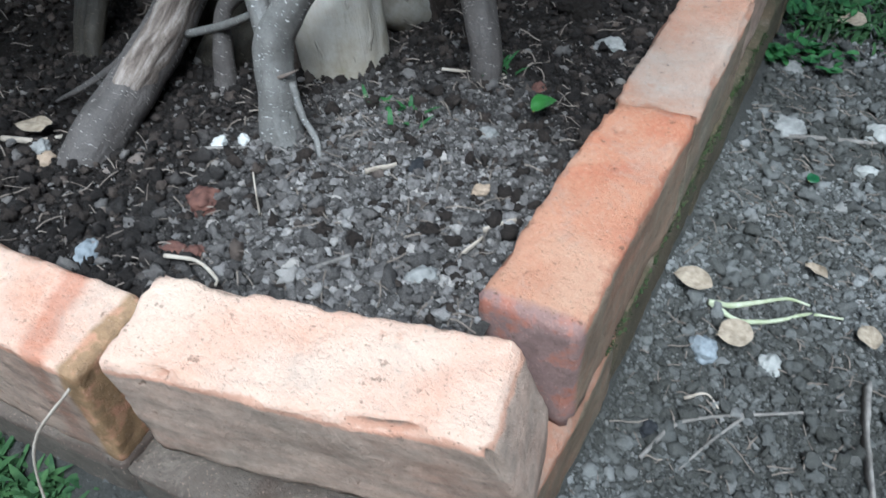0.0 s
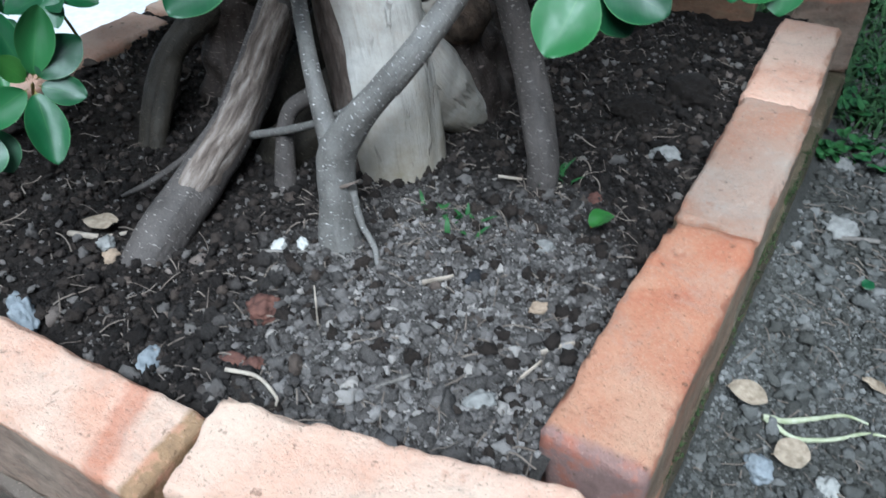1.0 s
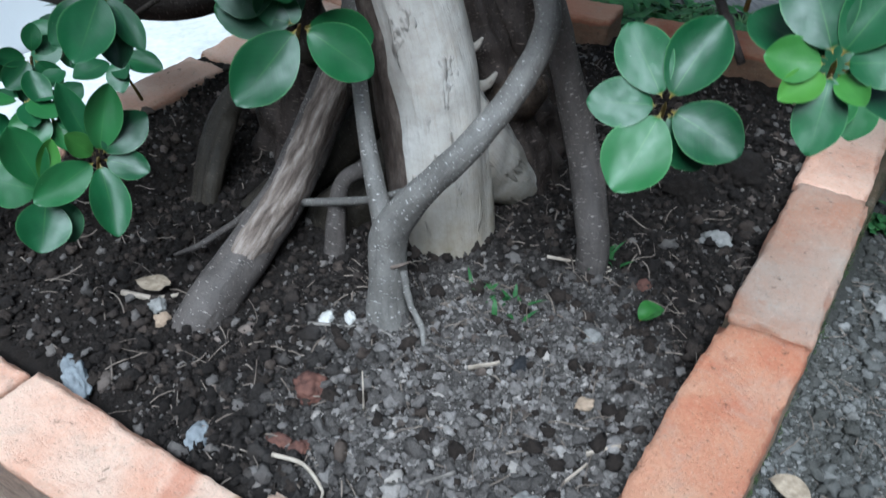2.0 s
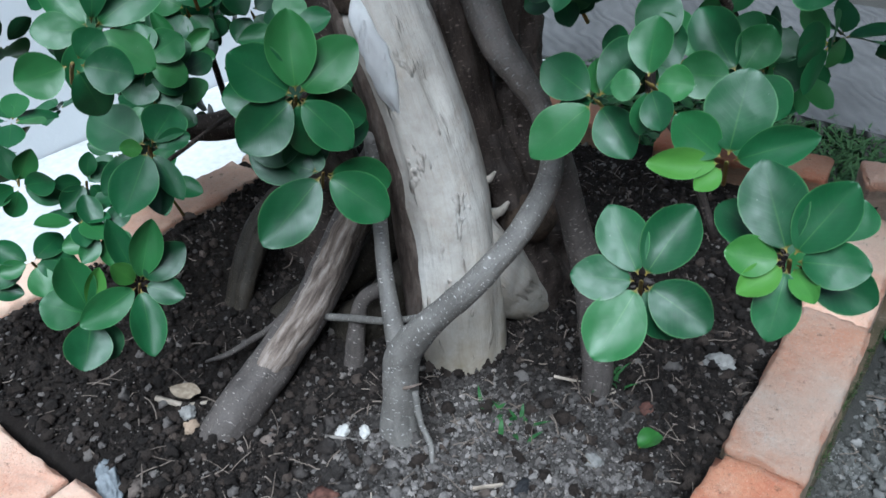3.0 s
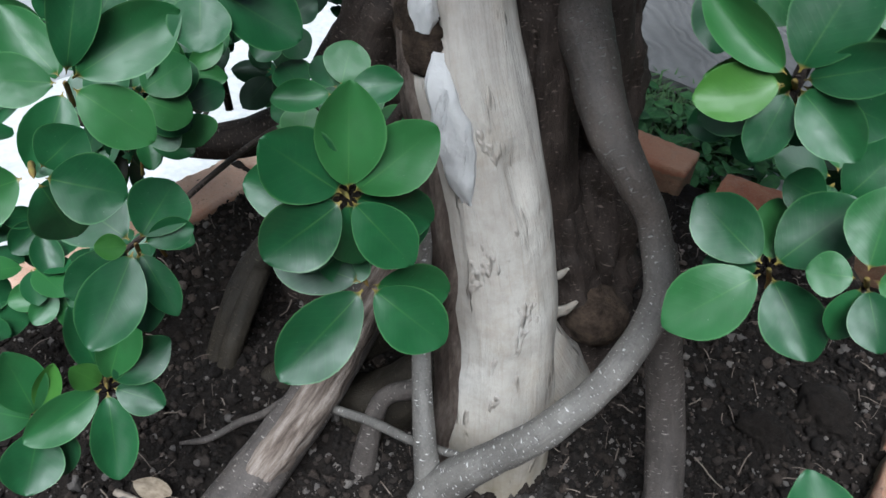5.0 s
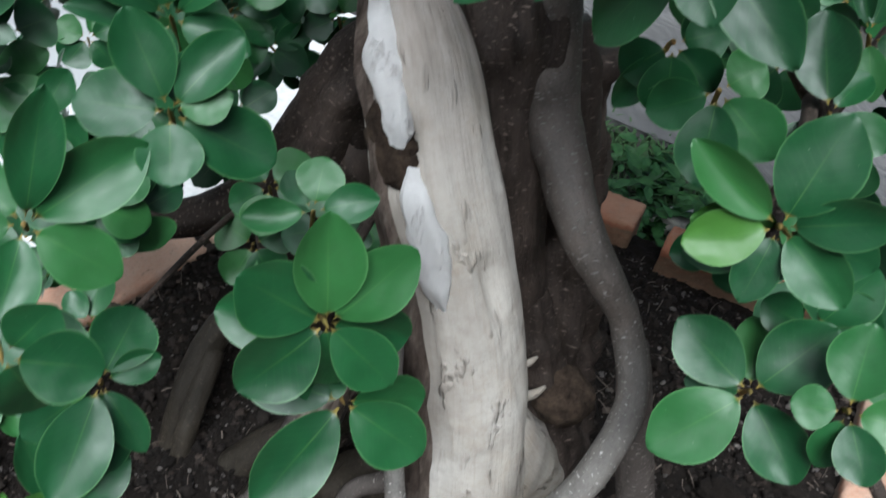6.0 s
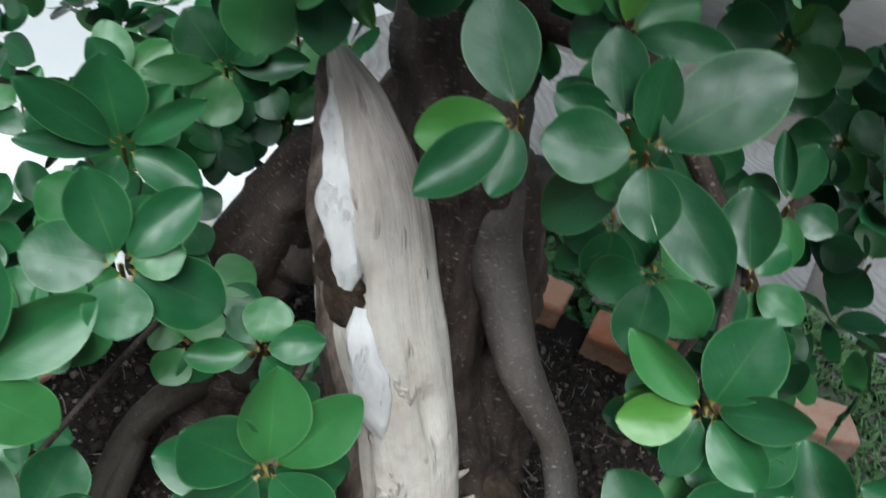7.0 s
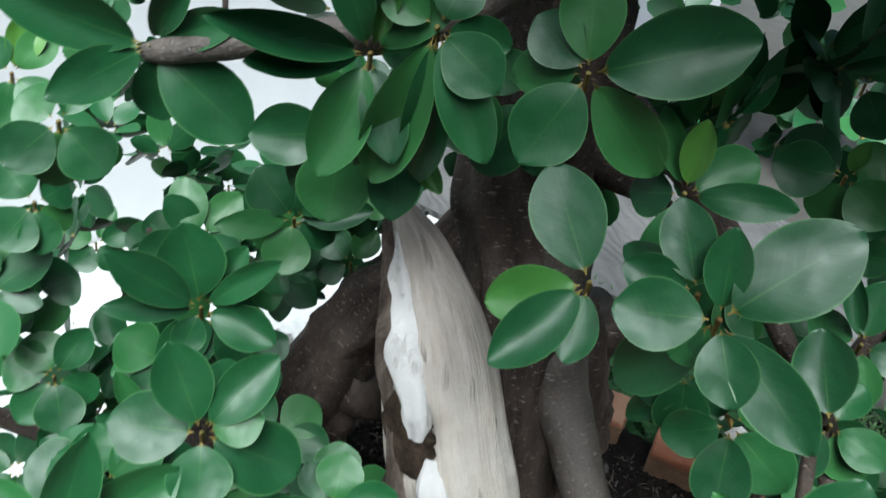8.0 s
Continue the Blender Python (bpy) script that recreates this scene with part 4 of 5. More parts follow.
# last leaf yellow-green: backlight put into its colour
whorl((-0.345, 0.204, 0.625), (0.24, -0.84, 0.49), [(213, 18, 5.3, 2.5), (326, 5, 5.2, 3.4), (179, 10, 3.3, 2.0), (242, -4, 4.4, 2.7, 1)])
whorl((-0.290, 0.208, 0.633), (0.08, -0.87, 0.48), [(34, 5, 6.0, 3.7), (253, 10, 3.9, 3.1), (150, 8, 3.2, 2.5), (124, 0, 5.9, 2.7), (348, 25, 3.6, 1.9), (215, -25, 6.1, 2.9), (209, -16, 2.3, 1.9)])
whorl((-0.302, 0.213, 0.637), (0.11, -0.88, 0.46), [(330, 10, 3.7, 2.3), (272, 10, 2.9, 2.0), (284, -16, 3.8, 1.7)])
whorl((-0.331, 0.262, 0.657), (0.18, -0.92, 0.36), [(358, 20, 3.3, 1.5, 1), (80, 15, 4.5, 1.8), (329, 20, 4.0, 1.3), (46, -16, 3.6, 2.6), (188, 0, 3.9, 1.7), (144, -16, 3.9, 1.9), (255, -16, 2.4, 2.5)])
whorl((-0.383, 0.236, 0.703), (0.34, -0.91, 0.25), [(65, 5, 6.9, 3.8), (204, 8, 4.5, 3.5), (131, -16, 5.7, 2.9), (305, -10, 3.3, 2.7), (349, 0, 4.1, 2.9), (261, -16, 3.5, 2.3)])
whorl((-0.471, 0.193, 0.692), (0.58, -0.76, 0.28), [(274, 40, 7.7, 1.8), (49, 30, 4.8, 1.7), (258, 35, 6.0, 1.7), (197, 10, 5.7, 2.8), (161, 15, 4.7, 2.3), (15, 40, 4.1, 0.9, 1), (335, 30, 4.4, 1.9), (79, -16, 2.7, 2.4)])
whorl((-0.572, 0.151, 0.672), (0.77, -0.57, 0.30), [(287, 25, 6.6, 2.7), (239, 35, 5.4, 2.3), (133, 5, 6.0, 3.8), (68, 40, 4.7, 1.9), (26, 40, 4.5, 1.6), (263, -16, 4.0, 2.6), (171, -16, 3.4, 2.6)])
whorl((-0.440, 0.197, 0.712), (0.52, -0.82, 0.23), [(125, 15, 3.4, 2.8), (150, 5, 5.8, 2.4), (178, -16, 7.6, 2.3), (195, -16, 7.9, 2.8), (23, 0, 2.5, 2.4), (93, -16, 3.1, 2.0), (299, 0, 2.6, 2.0)])
whorl((-0.498, 0.008, 0.269), (0.76, -0.27, 0.59), [(65, 20, 4.5, 3.0), (28, 25, 5.4, 2.7), (322, 35, 2.8, 1.9, 1), (126, 15, 3.5, 2.4), (189, 10, 5.8, 2.9), (353, 25, 5.9, 2.1), (252, 10, 5.3, 2.9)])
whorl((-0.520, -0.030, 0.250), (0.77, -0.20, 0.60), [(209, 5, 4.3, 3.8), (308, 10, 3.6, 3.7), (355, 20, 5.2, 3.2), (176, 0, 3.8, 2.8), (28, 30, 4.0, 1.7, 1)])
whorl((-0.420, -0.020, 0.490), (0.88, -0.31, 0.35), [(115, 15, 3.0, 2.9), (55, 20, 2.2, 2.2), (263, 0, 3.0, 2.8), (166, -16, 3.3, 2.5)])
whorl((-0.600, 0.160, 0.400), (0.82, -0.45, 0.35), [(338, 10, 4.1, 1.6), (339, 20, 2.4, 1.6), (57, 10, 3.2, 1.7), (101, 20, 2.7, 1.8), (290, 10, 3.0, 1.6), (222, 0, 2.6, 1.6)])
whorl((-0.226, 0.320, 0.540), (-0.08, -0.84, 0.53), [(329, 8, 4.9, 3.3), (98, 0, 3.0, 2.3), (191, 0, 3.2, 2.6), (11, -16, 2.7, 1.9), (130, -16, 3.0, 2.6)])
whorl((-0.228, 0.367, 0.569), (-0.07, -0.89, 0.45), [(354, 0, 3.5, 2.3), (328, 20, 4.1, 1.3), (149, 0, 3.2, 1.8), (274, -16, 2.9, 2.2), (89, 0, 2.6, 2.2)])
whorl((-0.275, 0.430, 0.640), (0.02, -0.96, 0.28), [(261, 5, 3.9, 3.7), (291, -16, 4.5, 3.3), (119, 0, 3.6, 3.5), (9, 30, 2.3, 1.2, 1), (45, 0, 2.7, 2.9), (187, -16, 3.1, 2.9)])
whorl((-0.296, 0.637, 0.657), (0.04, -0.98, 0.18), [(245, 5, 5.3, 5.1), (270, 0, 7.0, 4.5), (310, 0, 4.4, 3.0), (21, 0, 3.5, 3.9), (141, 0, 4.5, 3.9)])
whorl((-0.379, 0.484, 0.635), (0.19, -0.95, 0.26), [(23, 10, 5.5, 2.3, 1), (28, 20, 3.2, 1.4, 1), (114, 0, 2.6, 2.2), (242, 0, 2.9, 2.6)])
# first leaf coloured as if lit through from behind
whorl((-0.215, 0.235, 0.515), (0.45, -0.84, 0.30), [(273, 10, 4.6, 3.0, 1), (176, 10, 1.8, 2.8), (47, 0, 2.4, 2.8), (214, -16, 2.8, 2.5), (114, -16, 2.3, 2.5)])
whorl((-0.185, 0.250, 0.463), (0.37, -0.84, 0.39), [(29, 10, 3.7, 3.2), (74, 0, 2.9, 3.8), (283, -16, 2.2, 2.3), (174, -16, 2.9, 3.0)])
whorl((-0.170, 0.525, 0.361), (0.22, -0.90, 0.39), [(249, 0, 4.6, 3.9), (22, 0, 3.6, 3.9), (111, 0, 3.3, 4.5), (331, 0, 5.1, 4.5), (214, 0, 3.5, 3.3)])
whorl((-0.120, 0.270, 0.450), (0.24, -0.88, 0.42), [(266, 10, 3.6, 3.2), (321, -16, 5.4, 3.3), (120, 0, 3.6, 3.3), (21, 0, 3.3, 2.9), (195, -16, 2.9, 2.6), (161, 0, 5.6, 2.6)])
whorl((-0.100, 0.250, 0.530), (0.22, -0.93, 0.29), [(258, 8, 4.6, 2.7), (119, 0, 3.0, 3.1), (24, 0, 2.0, 2.8), (296, 0, 2.7, 2.2)])
whorl((-0.030, 0.250, 0.360), (0.06, -0.81, 0.58), [(212, 0, 3.3, 2.9), (278, 0, 3.1, 3.3), (7, 0, 3.1, 3.3), (284, -16, 5.2, 2.6), (174, 0, 3.2, 2.6)])
whorl((-0.560, 0.130, 0.400), (0.72, -0.45, 0.53), [(236, 0, 2.9, 3.8), (161, 0, 2.4, 3.4), (355, 0, 3.1, 3.4), (67, 0, 2.8, 2.3)])
whorl((-0.560, 0.100, 0.420), (0.72, -0.39, 0.58), [(309, 0, 2.8, 3.5), (60, 0, 3.7, 3.2), (360, 0, 3.1, 3.2), (118, 0, 3.2, 2.8)])
whorl((-0.440, 0.190, 0.400), (0.53, -0.62, 0.58), [(142, 0, 2.6, 3.0), (213, 0, 1.8, 2.6), (33, 0, 1.8, 2.6)])
whorl((-0.400, 0.135, 0.385), (0.70, -0.53, 0.48), [(264, 0, 4.7, 3.9), (206, 0, 3.0, 3.5), (88, 0, 4.4, 3.5)])
whorl((-0.300, 0.260, 0.570), (0.29, -0.92, 0.27), [(169, 0, 3.3, 2.9), (225, 0, 2.4, 2.7), (207, 0, 3.8, 1.7), (125, 0, 2.7, 2.5), (64, 0, 2.3, 2.5)])
whorl((-0.270, 0.250, 0.560), (0.17, -0.91, 0.39), [(171, 0, 4.1, 2.9), (236, 0, 3.0, 2.5), (122, 0, 3.7, 3.0), (41, 0, 1.9, 2.5)])
whorl((-0.654, 0.129, 0.426), (0.68, -0.36, 0.64), [(342, 0, 2.9, 3.2), (40, 20, 3.6, 2.4), (303, 0, 2.8, 3.6), (178, 0, 3.5, 3.2), (125, -16, 2.9, 2.4), (222, 0, 3.2, 2.8)])
whorl((-0.577, 0.107, 0.408), (0.59, -0.35, 0.73), [(287, 10, 3.6, 4.0), (35, 0, 2.9, 2.9), (336, -16, 3.3, 3.3), (124, 0, 3.6, 2.9), (92, -16, 1.9, 2.5), (205, 0, 2.7, 3.3)])
whorl((-0.611, 0.184, 0.433), (0.62, -0.46, 0.64), [(303, 10, 3.3, 3.7), (46, -16, 2.6, 2.5), (215, 0, 2.7, 2.9), (150, 0, 2.8, 2.5), (261, -16, 3.4, 2.5)])
whorl((-0.542, 0.227, 0.380), (0.48, -0.52, 0.71), [(52, 0, 3.4, 3.5), (102, 0, 3.6, 3.0), (321, -16, 3.6, 3.0), (190, 0, 3.3, 3.5), (245, -16, 3.0, 2.6)])
whorl((-0.470, 0.208, 0.391), (0.39, -0.54, 0.75), [(360, 10, 2.9, 3.2), (85, 0, 3.8, 3.6), (257, 0, 2.6, 3.2), (118, 0, 3.3, 3.2)])
whorl((-0.629, 0.135, 0.616), (0.80, -0.46, 0.38), [(232, 10, 3.2, 3.0), (143, 5, 3.2, 3.3), (310, -16, 2.1, 2.8), (32, -16, 2.6, 1.9), (189, -16, 3.5, 3.0)])
whorl((-0.759, 0.181, 0.595), (0.84, -0.44, 0.33), [(45, 0, 3.7, 2.4), (139, 20, 3.1, 2.8), (322, 0, 2.3, 2.8), (25, 0, 4.1, 2.4, 1), (197, 0, 3.5, 2.8)])
whorl((-0.667, 0.137, 0.550), (0.78, -0.41, 0.47), [(329, 0, 2.5, 3.0), (63, -16, 2.0, 2.5), (223, 0, 3.0, 3.2), (177, 0, 2.8, 2.5), (132, -16, 2.2, 2.1)])
whorl((-0.687, 0.140, 0.472), (0.74, -0.38, 0.56), [(332, 0, 2.3, 3.2), (72, 0, 2.6, 3.6), (163, 0, 2.5, 3.2), (234, 0, 2.7, 3.2)])
whorl((-0.851, 0.456, 0.390), (0.66, -0.60, 0.45), [(350, 10, 4.3, 4.7), (267, 10, 2.2, 4.2), (63, 20, 3.3, 3.0), (87, 0, 5.9, 4.0), (166, 20, 4.5, 3.0), (132, 20, 5.9, 2.7), (217, 0, 5.0, 3.4)])
whorl((-0.908, 0.325, 0.338), (0.73, -0.45, 0.51), [(71, 20, 5.1, 3.2), (298, 0, 3.0, 3.2), (28, 0, 4.0, 1.9), (142, 0, 3.3, 3.2), (226, 0, 3.3, 3.8)])
whorl((-0.808, 0.341, 0.378), (0.68, -0.52, 0.52), [(280, 0, 3.8, 3.6), (79, 10, 2.8, 3.6), (341, 10, 3.1, 4.1), (146, 0, 2.8, 3.6), (236, 0, 3.9, 3.6)])
whorl((-0.201, 0.545, 0.335), (0.25, -0.88, 0.40), [(307, 0, 4.0, 5.3), (23, 0, 3.9, 5.3), (235, 0, 3.5, 4.7), (109, 0, 3.7, 5.3)])
whorl((-0.154, 0.495, 0.500), (-0.14, -0.90, 0.41), [(261, 0, 3.1, 3.0), (293, 0, 2.5, 2.2), (347, 0, 3.1, 3.5), (189, 0, 3.3, 3.9)])
whorl((-0.264, 0.529, 0.603), (0.03, -0.97, 0.25), [(68, 0, 4.2, 3.0), (292, 0, 3.5, 3.5), (222, 0, 2.8, 3.5), (18, 0, 3.2, 2.6), (139, 0, 3.4, 3.5)])
whorl((-0.212, 0.576, 0.549), (-0.05, -0.95, 0.31), [(251, 0, 3.7, 3.3), (46, 0, 2.9, 3.8), (178, 0, 3.4, 3.8), (127, 0, 4.1, 3.8), (322, 0, 2.8, 3.3)])
whorl((-0.200, 0.471, 0.419), (0.03, -0.91, 0.41), [(14, 0, 3.2, 3.0), (171, 0, 3.4, 3.9), (113, 0, 3.4, 3.9), (274, 0, 2.6, 3.0)])
whorl((-0.314, 0.417, 0.553), (0.20, -0.94, 0.28), [(189, 0, 4.1, 4.2), (123, 0, 4.7, 4.5), (245, 0, 3.7, 3.8), (151, 0, 5.0, 3.4), (88, 0, 5.0, 3.8)])
whorl((-0.279, 0.495, 0.494), (0.15, -0.95, 0.29), [(207, 0, 3.3, 4.3), (266, 0, 3.6, 3.9), (137, 0, 3.5, 3.9), (50, 0, 3.1, 3.9), (319, 0, 3.9, 3.9)])
whorl((-0.468, 0.220, 0.650), (0.53, -0.77, 0.36), [(177, 0, 4.3, 2.8), (138, 0, 3.5, 1.3, 1), (205, -16, 3.4, 2.4), (91, -16, 1.6, 2.4)])
whorl((-0.455, 0.228, 0.671), (0.50, -0.80, 0.32), [(116, 5, 3.5, 3.3), (205, -16, 2.7, 2.3), (52, -16, 2.9, 2.6), (280, -16, 2.4, 2.6)])
whorl((-0.497, 0.211, 0.640), (0.58, -0.72, 0.38), [(184, 0, 4.4, 3.9), (216, -16, 4.0, 2.6), (261, 5, 4.4, 3.2), (145, -16, 2.1, 2.5)])
whorl((-0.430, 0.281, 0.669), (0.40, -0.87, 0.29), [(200, 0, 4.6, 3.5), (157, -16, 4.2, 2.8), (124, -16, 3.3, 2.8), (304, 0, 2.5, 2.8)])
whorl((-0.575, 0.335, 0.470), (0.48, -0.67, 0.56), [(314, 0, 3.0, 2.9), (31, 0, 3.0, 2.4), (121, 0, 3.0, 2.9), (241, 0, 2.5, 2.4)])
whorl((-0.561, 0.226, 0.315), (0.61, -0.53, 0.59), [(310, 0, 2.8, 3.8), (63, 0, 3.0, 3.8), (155, 0, 3.0, 3.8), (214, 0, 3.3, 3.3)])

for i in range(6):
    r8 = random.Random(400 + i)
    c8 = (-0.64 - 0.2 * r8.random(), 0.14 + 0.2 * r8.random(), 0.32 + 0.02 * i)
    wild(c8, (0.6 + r8.gauss(0, 0.25), -0.45 + r8.gauss(0, 0.25), 0.5 + r8.gauss(0, 0.25)), 500 + i, 7, 3.6)

for i, c8 in enumerate(((-0.62, 0.04, 0.255), (-0.645, -0.02, 0.245), (-0.605, 0.105, 0.285), (-0.67, -0.06, 0.225), (-0.66, 0.06, 0.29), (-0.69, 0.01, 0.3), (-0.64, 0.14, 0.34))):
    r8 = random.Random(430 + i)
    wild(c8, (0.65 + r8.gauss(0, 0.2), -0.35 + r8.gauss(0, 0.2), 0.6 + r8.gauss(0, 0.2)), 540 + i, 6, 3.5)

for i, c8 in enumerate(((-0.62, 0.268, 0.478), (-0.63, 0.355, 0.49), (-0.64, 0.24, 0.5), (-0.61, 0.31, 0.5), (-0.6, 0.22, 0.46))):
    r8 = random.Random(460 + i)
    wild(c8, (0.6 + r8.gauss(0, 0.2), -0.5 + r8.gauss(0, 0.2), 0.45 + r8.gauss(0, 0.2)), 570 + i, 7, 4.4)

# ---- further leaves of the crown ----


COARSE = [leaf_mesh("leaf", 1.0, c, b, 0.1, LEAF, 1) for c, b in ((0.1, 0.05), (0.06, 0.12), (0.12, -0.03))]
MEDIUM = [leaf_mesh("leaf", 1.0, c, b, t, LEAF, 2) for c, b, t in ((0.10, 0.05, 0.1), (0.06, 0.09, 0.25), (0.13, 0.02, 0.2), (0.03, 0.12, 0.0))]


def leaf_mass(name, spots, label, seed, cm=(3.5, 5.5), parent=None, coarse=False):
    """Rosettes of real leaf blades, too many to count, in one mesh."""
    r = random.Random(seed)
    src = COARSE if coarse else MEDIUM
    V, F, UVS = [], [], []
    count = 0
    for c, axis in spots:
        a = (Vector(axis) + Vector((r.gauss(0, 0.4), r.gauss(0, 0.4), r.gauss(0, 0.4)))).normalized()
        up = a.orthogonal().normalized()
        right = up.cross(a)
        t0 = r.uniform(0, 6.28)
        for k in range(r.randint(5, 8)):
            th = t0 + k * 2.4 + r.uniform(-0.3, 0.3)
            flat = up * math.cos(th) + right * math.sin(th)
            li = radians(r.uniform(-15, 40))
            x = flat * math.cos(li) + a * math.sin(li)
            z = a * math.cos(li) - flat * math.sin(li)
            L = r.uniform(*cm) / 100
            m = np.array([x * L, z.cross(x) * L * r.uniform(0.6, 0.75), z * L])
            me = src[r.randrange(len(src))]
            base = np.array([v.co[:] for v in me.vertices])
            V.append(base @ m + np.array(Vector(c) + flat * 0.004))
            F.append(np.array([p.vertices[:] for p in me.polygons]) + count)
            UVS.append(np.array([d.uv[:] for d in me.uv_layers[0].data]))
            count += len(base)
    me = bpy.data.meshes.new(name)
    me.from_pydata(np.concatenate(V).tolist(), [], np.concatenate(F).tolist())
    me.uv_layers.new(name="UVMap").data.foreach_set("uv", np.concatenate(UVS).ravel())
    me.materials.append(LEAF_MASS)
    me.polygons.foreach_set("use_smooth", [True] * len(me.polygons))
    ob = new(name, me)
    if parent:
        ob.parent = parent
        ob.matrix_parent_inverse = parent.matrix_world.inverted()
        ob["label"], ob["kind"] = label, "stuff"
    else:
        tagged(ob, label, "foliage", kind="stuff")
    return ob


def cloud(n, lo, hi, seed, keep=lambda x, y, z: True):
    r = random.Random(seed)
    out = []
    while len(out) < n:
        p = [r.uniform(a, b) for a, b in zip(lo, hi)]
        if keep(*p):
            out.append((tuple(p), (p[0] + 0.38, p[1] - 0.3 - 0.1, 0.35)))
    return out


def unseen_crown(x, y, z):
    """Where unseen leaves are added overhead for shade, clear of the camera's way."""
    near = math.hypot(x + 0.26, y + 0.09) < 0.3
    return (not near or z > 1.02) and z > 0.86 + 0.25 * max(0.0, 0.25 - y)


leaf_mass("foliage", cloud(48, (-0.85, 0.02, 0.26), (-0.62, 0.42, 0.5), 1), "shaded leaves of the far side branches", 1, (2.6, 4.2), tree)
leaf_mass("foliage", cloud(30, (-0.8, 0.36, 0.38), (-0.56, 0.62, 0.56), 2), "leaves of the branch by the white wall", 2, (2.8, 4.4), tree)
leaf_mass("foliage", cloud(22, (-0.95, 0.2, 0.42), (-0.68, 0.46, 0.6), 12), "small leaves of the branch tips by the white wall", 12, (2.2, 3.6), tree)
leaf_mass("foliage", cloud(115, (-0.2, 0.34, 0.34), (0.28, 0.72, 0.95), 3), "shaded leaves of the branches over the side bricks", 3, (3.6, 5.2), tree)
# The next two masses are out of view, added to keep light off the bed.
leaf_mass("foliage", cloud(300, (-0.55, 0.16, 0.86), (-0.14, 0.9, 1.25), 4, unseen_crown), "unseen leaves added overhead to shade the tree", 4, (4.0, 6.0), tree, True)
leaf_mass("foliage", cloud(40, (-0.36, -0.24, 1.02), (-0.08, 0.16, 1.28), 6), "unseen leaves added overhead to shade the tree", 6, (4.0, 6.0), tree, True)
leaf_mass("foliage", cloud(90, (-0.2, 0.6, 0.42), (0.38, 1.0, 1.0), 7), "shaded leaves of the branches over the back bricks", 7, (3.6, 5.2), tree)
leaf_mass("foliage", cloud(26, (-0.62, 0.33, 0.62), (-0.3, 0.5, 0.85), 5), "leaves behind the top of the trunk", 5, (4.0, 5.5), tree)


def twigs(pairs):
    for a, b, r in pairs:
        a, b = Vector(a), Vector(b)
        m = (a + b) / 2 + Vector((0.0, 0.0, 0.012))
        wood("twig", tube([(*a, r), (*m, r * 0.8), (*b, r * 0.6)], 8, 5, 0.08, 50), BARK_DARK)


twigs([((-0.40, 0.34, 0.62), (-0.30, 0.27, 0.615), 0.008), ((-0.40, 0.36, 0.66), (-0.24, 0.36, 0.53), 0.010), ((-0.24, 0.36, 0.53), (-0.165, 0.235, 0.44), 0.006),
       ((-0.165, 0.235, 0.44), (-0.085, 0.17, 0.39), 0.0042), ((-0.24, 0.36, 0.53), (-0.22, 0.225, 0.515), 0.005), ((-0.24, 0.36, 0.53), (-0.18, 0.53, 0.36), 0.006),
       ((-0.22, 0.42, 0.56), (-0.24, 0.37, 0.42), 0.006), 
       ((-0.62, 0.33, 0.31), (-0.52, 0.05, 0.345), 0.0032), ((-0.46, 0.30, 0.42), (-0.41, 0.14, 0.41), 0.005), ((-0.46, 0.36, 0.75), (-0.35, 0.25, 0.80), 0.012),
       ((-0.35, 0.25, 0.80), (-0.47, 0.14, 0.80), 0.008), ((-0.35, 0.25, 0.80), (-0.33, 0.16, 0.77), 0.006), ((-0.47, 0.40, 0.85), (-0.75, 0.35, 0.80), 0.012), ((-0.75, 0.35, 0.80), (-0.72, 0.33, 0.62), 0.004), ((-0.68, 0.25, 0.30), (-0.70, 0.24, 0.48), 0.004)])

# The hedge's unseen upper part is added to block sky light from behind.
hedge = [((x + 0.1 * rng.random(), 2.35 + 0.35 * rng.random(), z), (0, -1, 0.5)) for x in np.arange(-1.4, 2.5, 0.15) for z in np.arange(0.0, 2.6, 0.16)]
leaf_mass("hedge", hedge, "dark green hedge beyond the path", 9, (7.0, 13.0), coarse=True)

# ---- loose stuff on the soil ----


def lumps(subdivisions, seed, count=10):
    """A few rounded lumps of about unit size to draw crumbs from."""
    out = []
    for k in range(count):
        bm = bmesh.new()
        bmesh.ops.create_icosphere(bm, subdivisions=subdivisions, radius=1.0)
        for v in bm.verts:
            q = v.co + Vector((k * 3.7, seed * 1.9, 0))
            v.co *= 1 + 0.65 * noise.noise(q * 1.1) + 0.65 * noise.noise(q * 2.7) + 0.4 * noise.noise(q * 5.5)
        out.append(np.array([v.co[:] for v in bm.verts]))
        faces = np.array([[v.index for v in f.verts] for f in bm.faces])
        bm.free()
    return out, faces


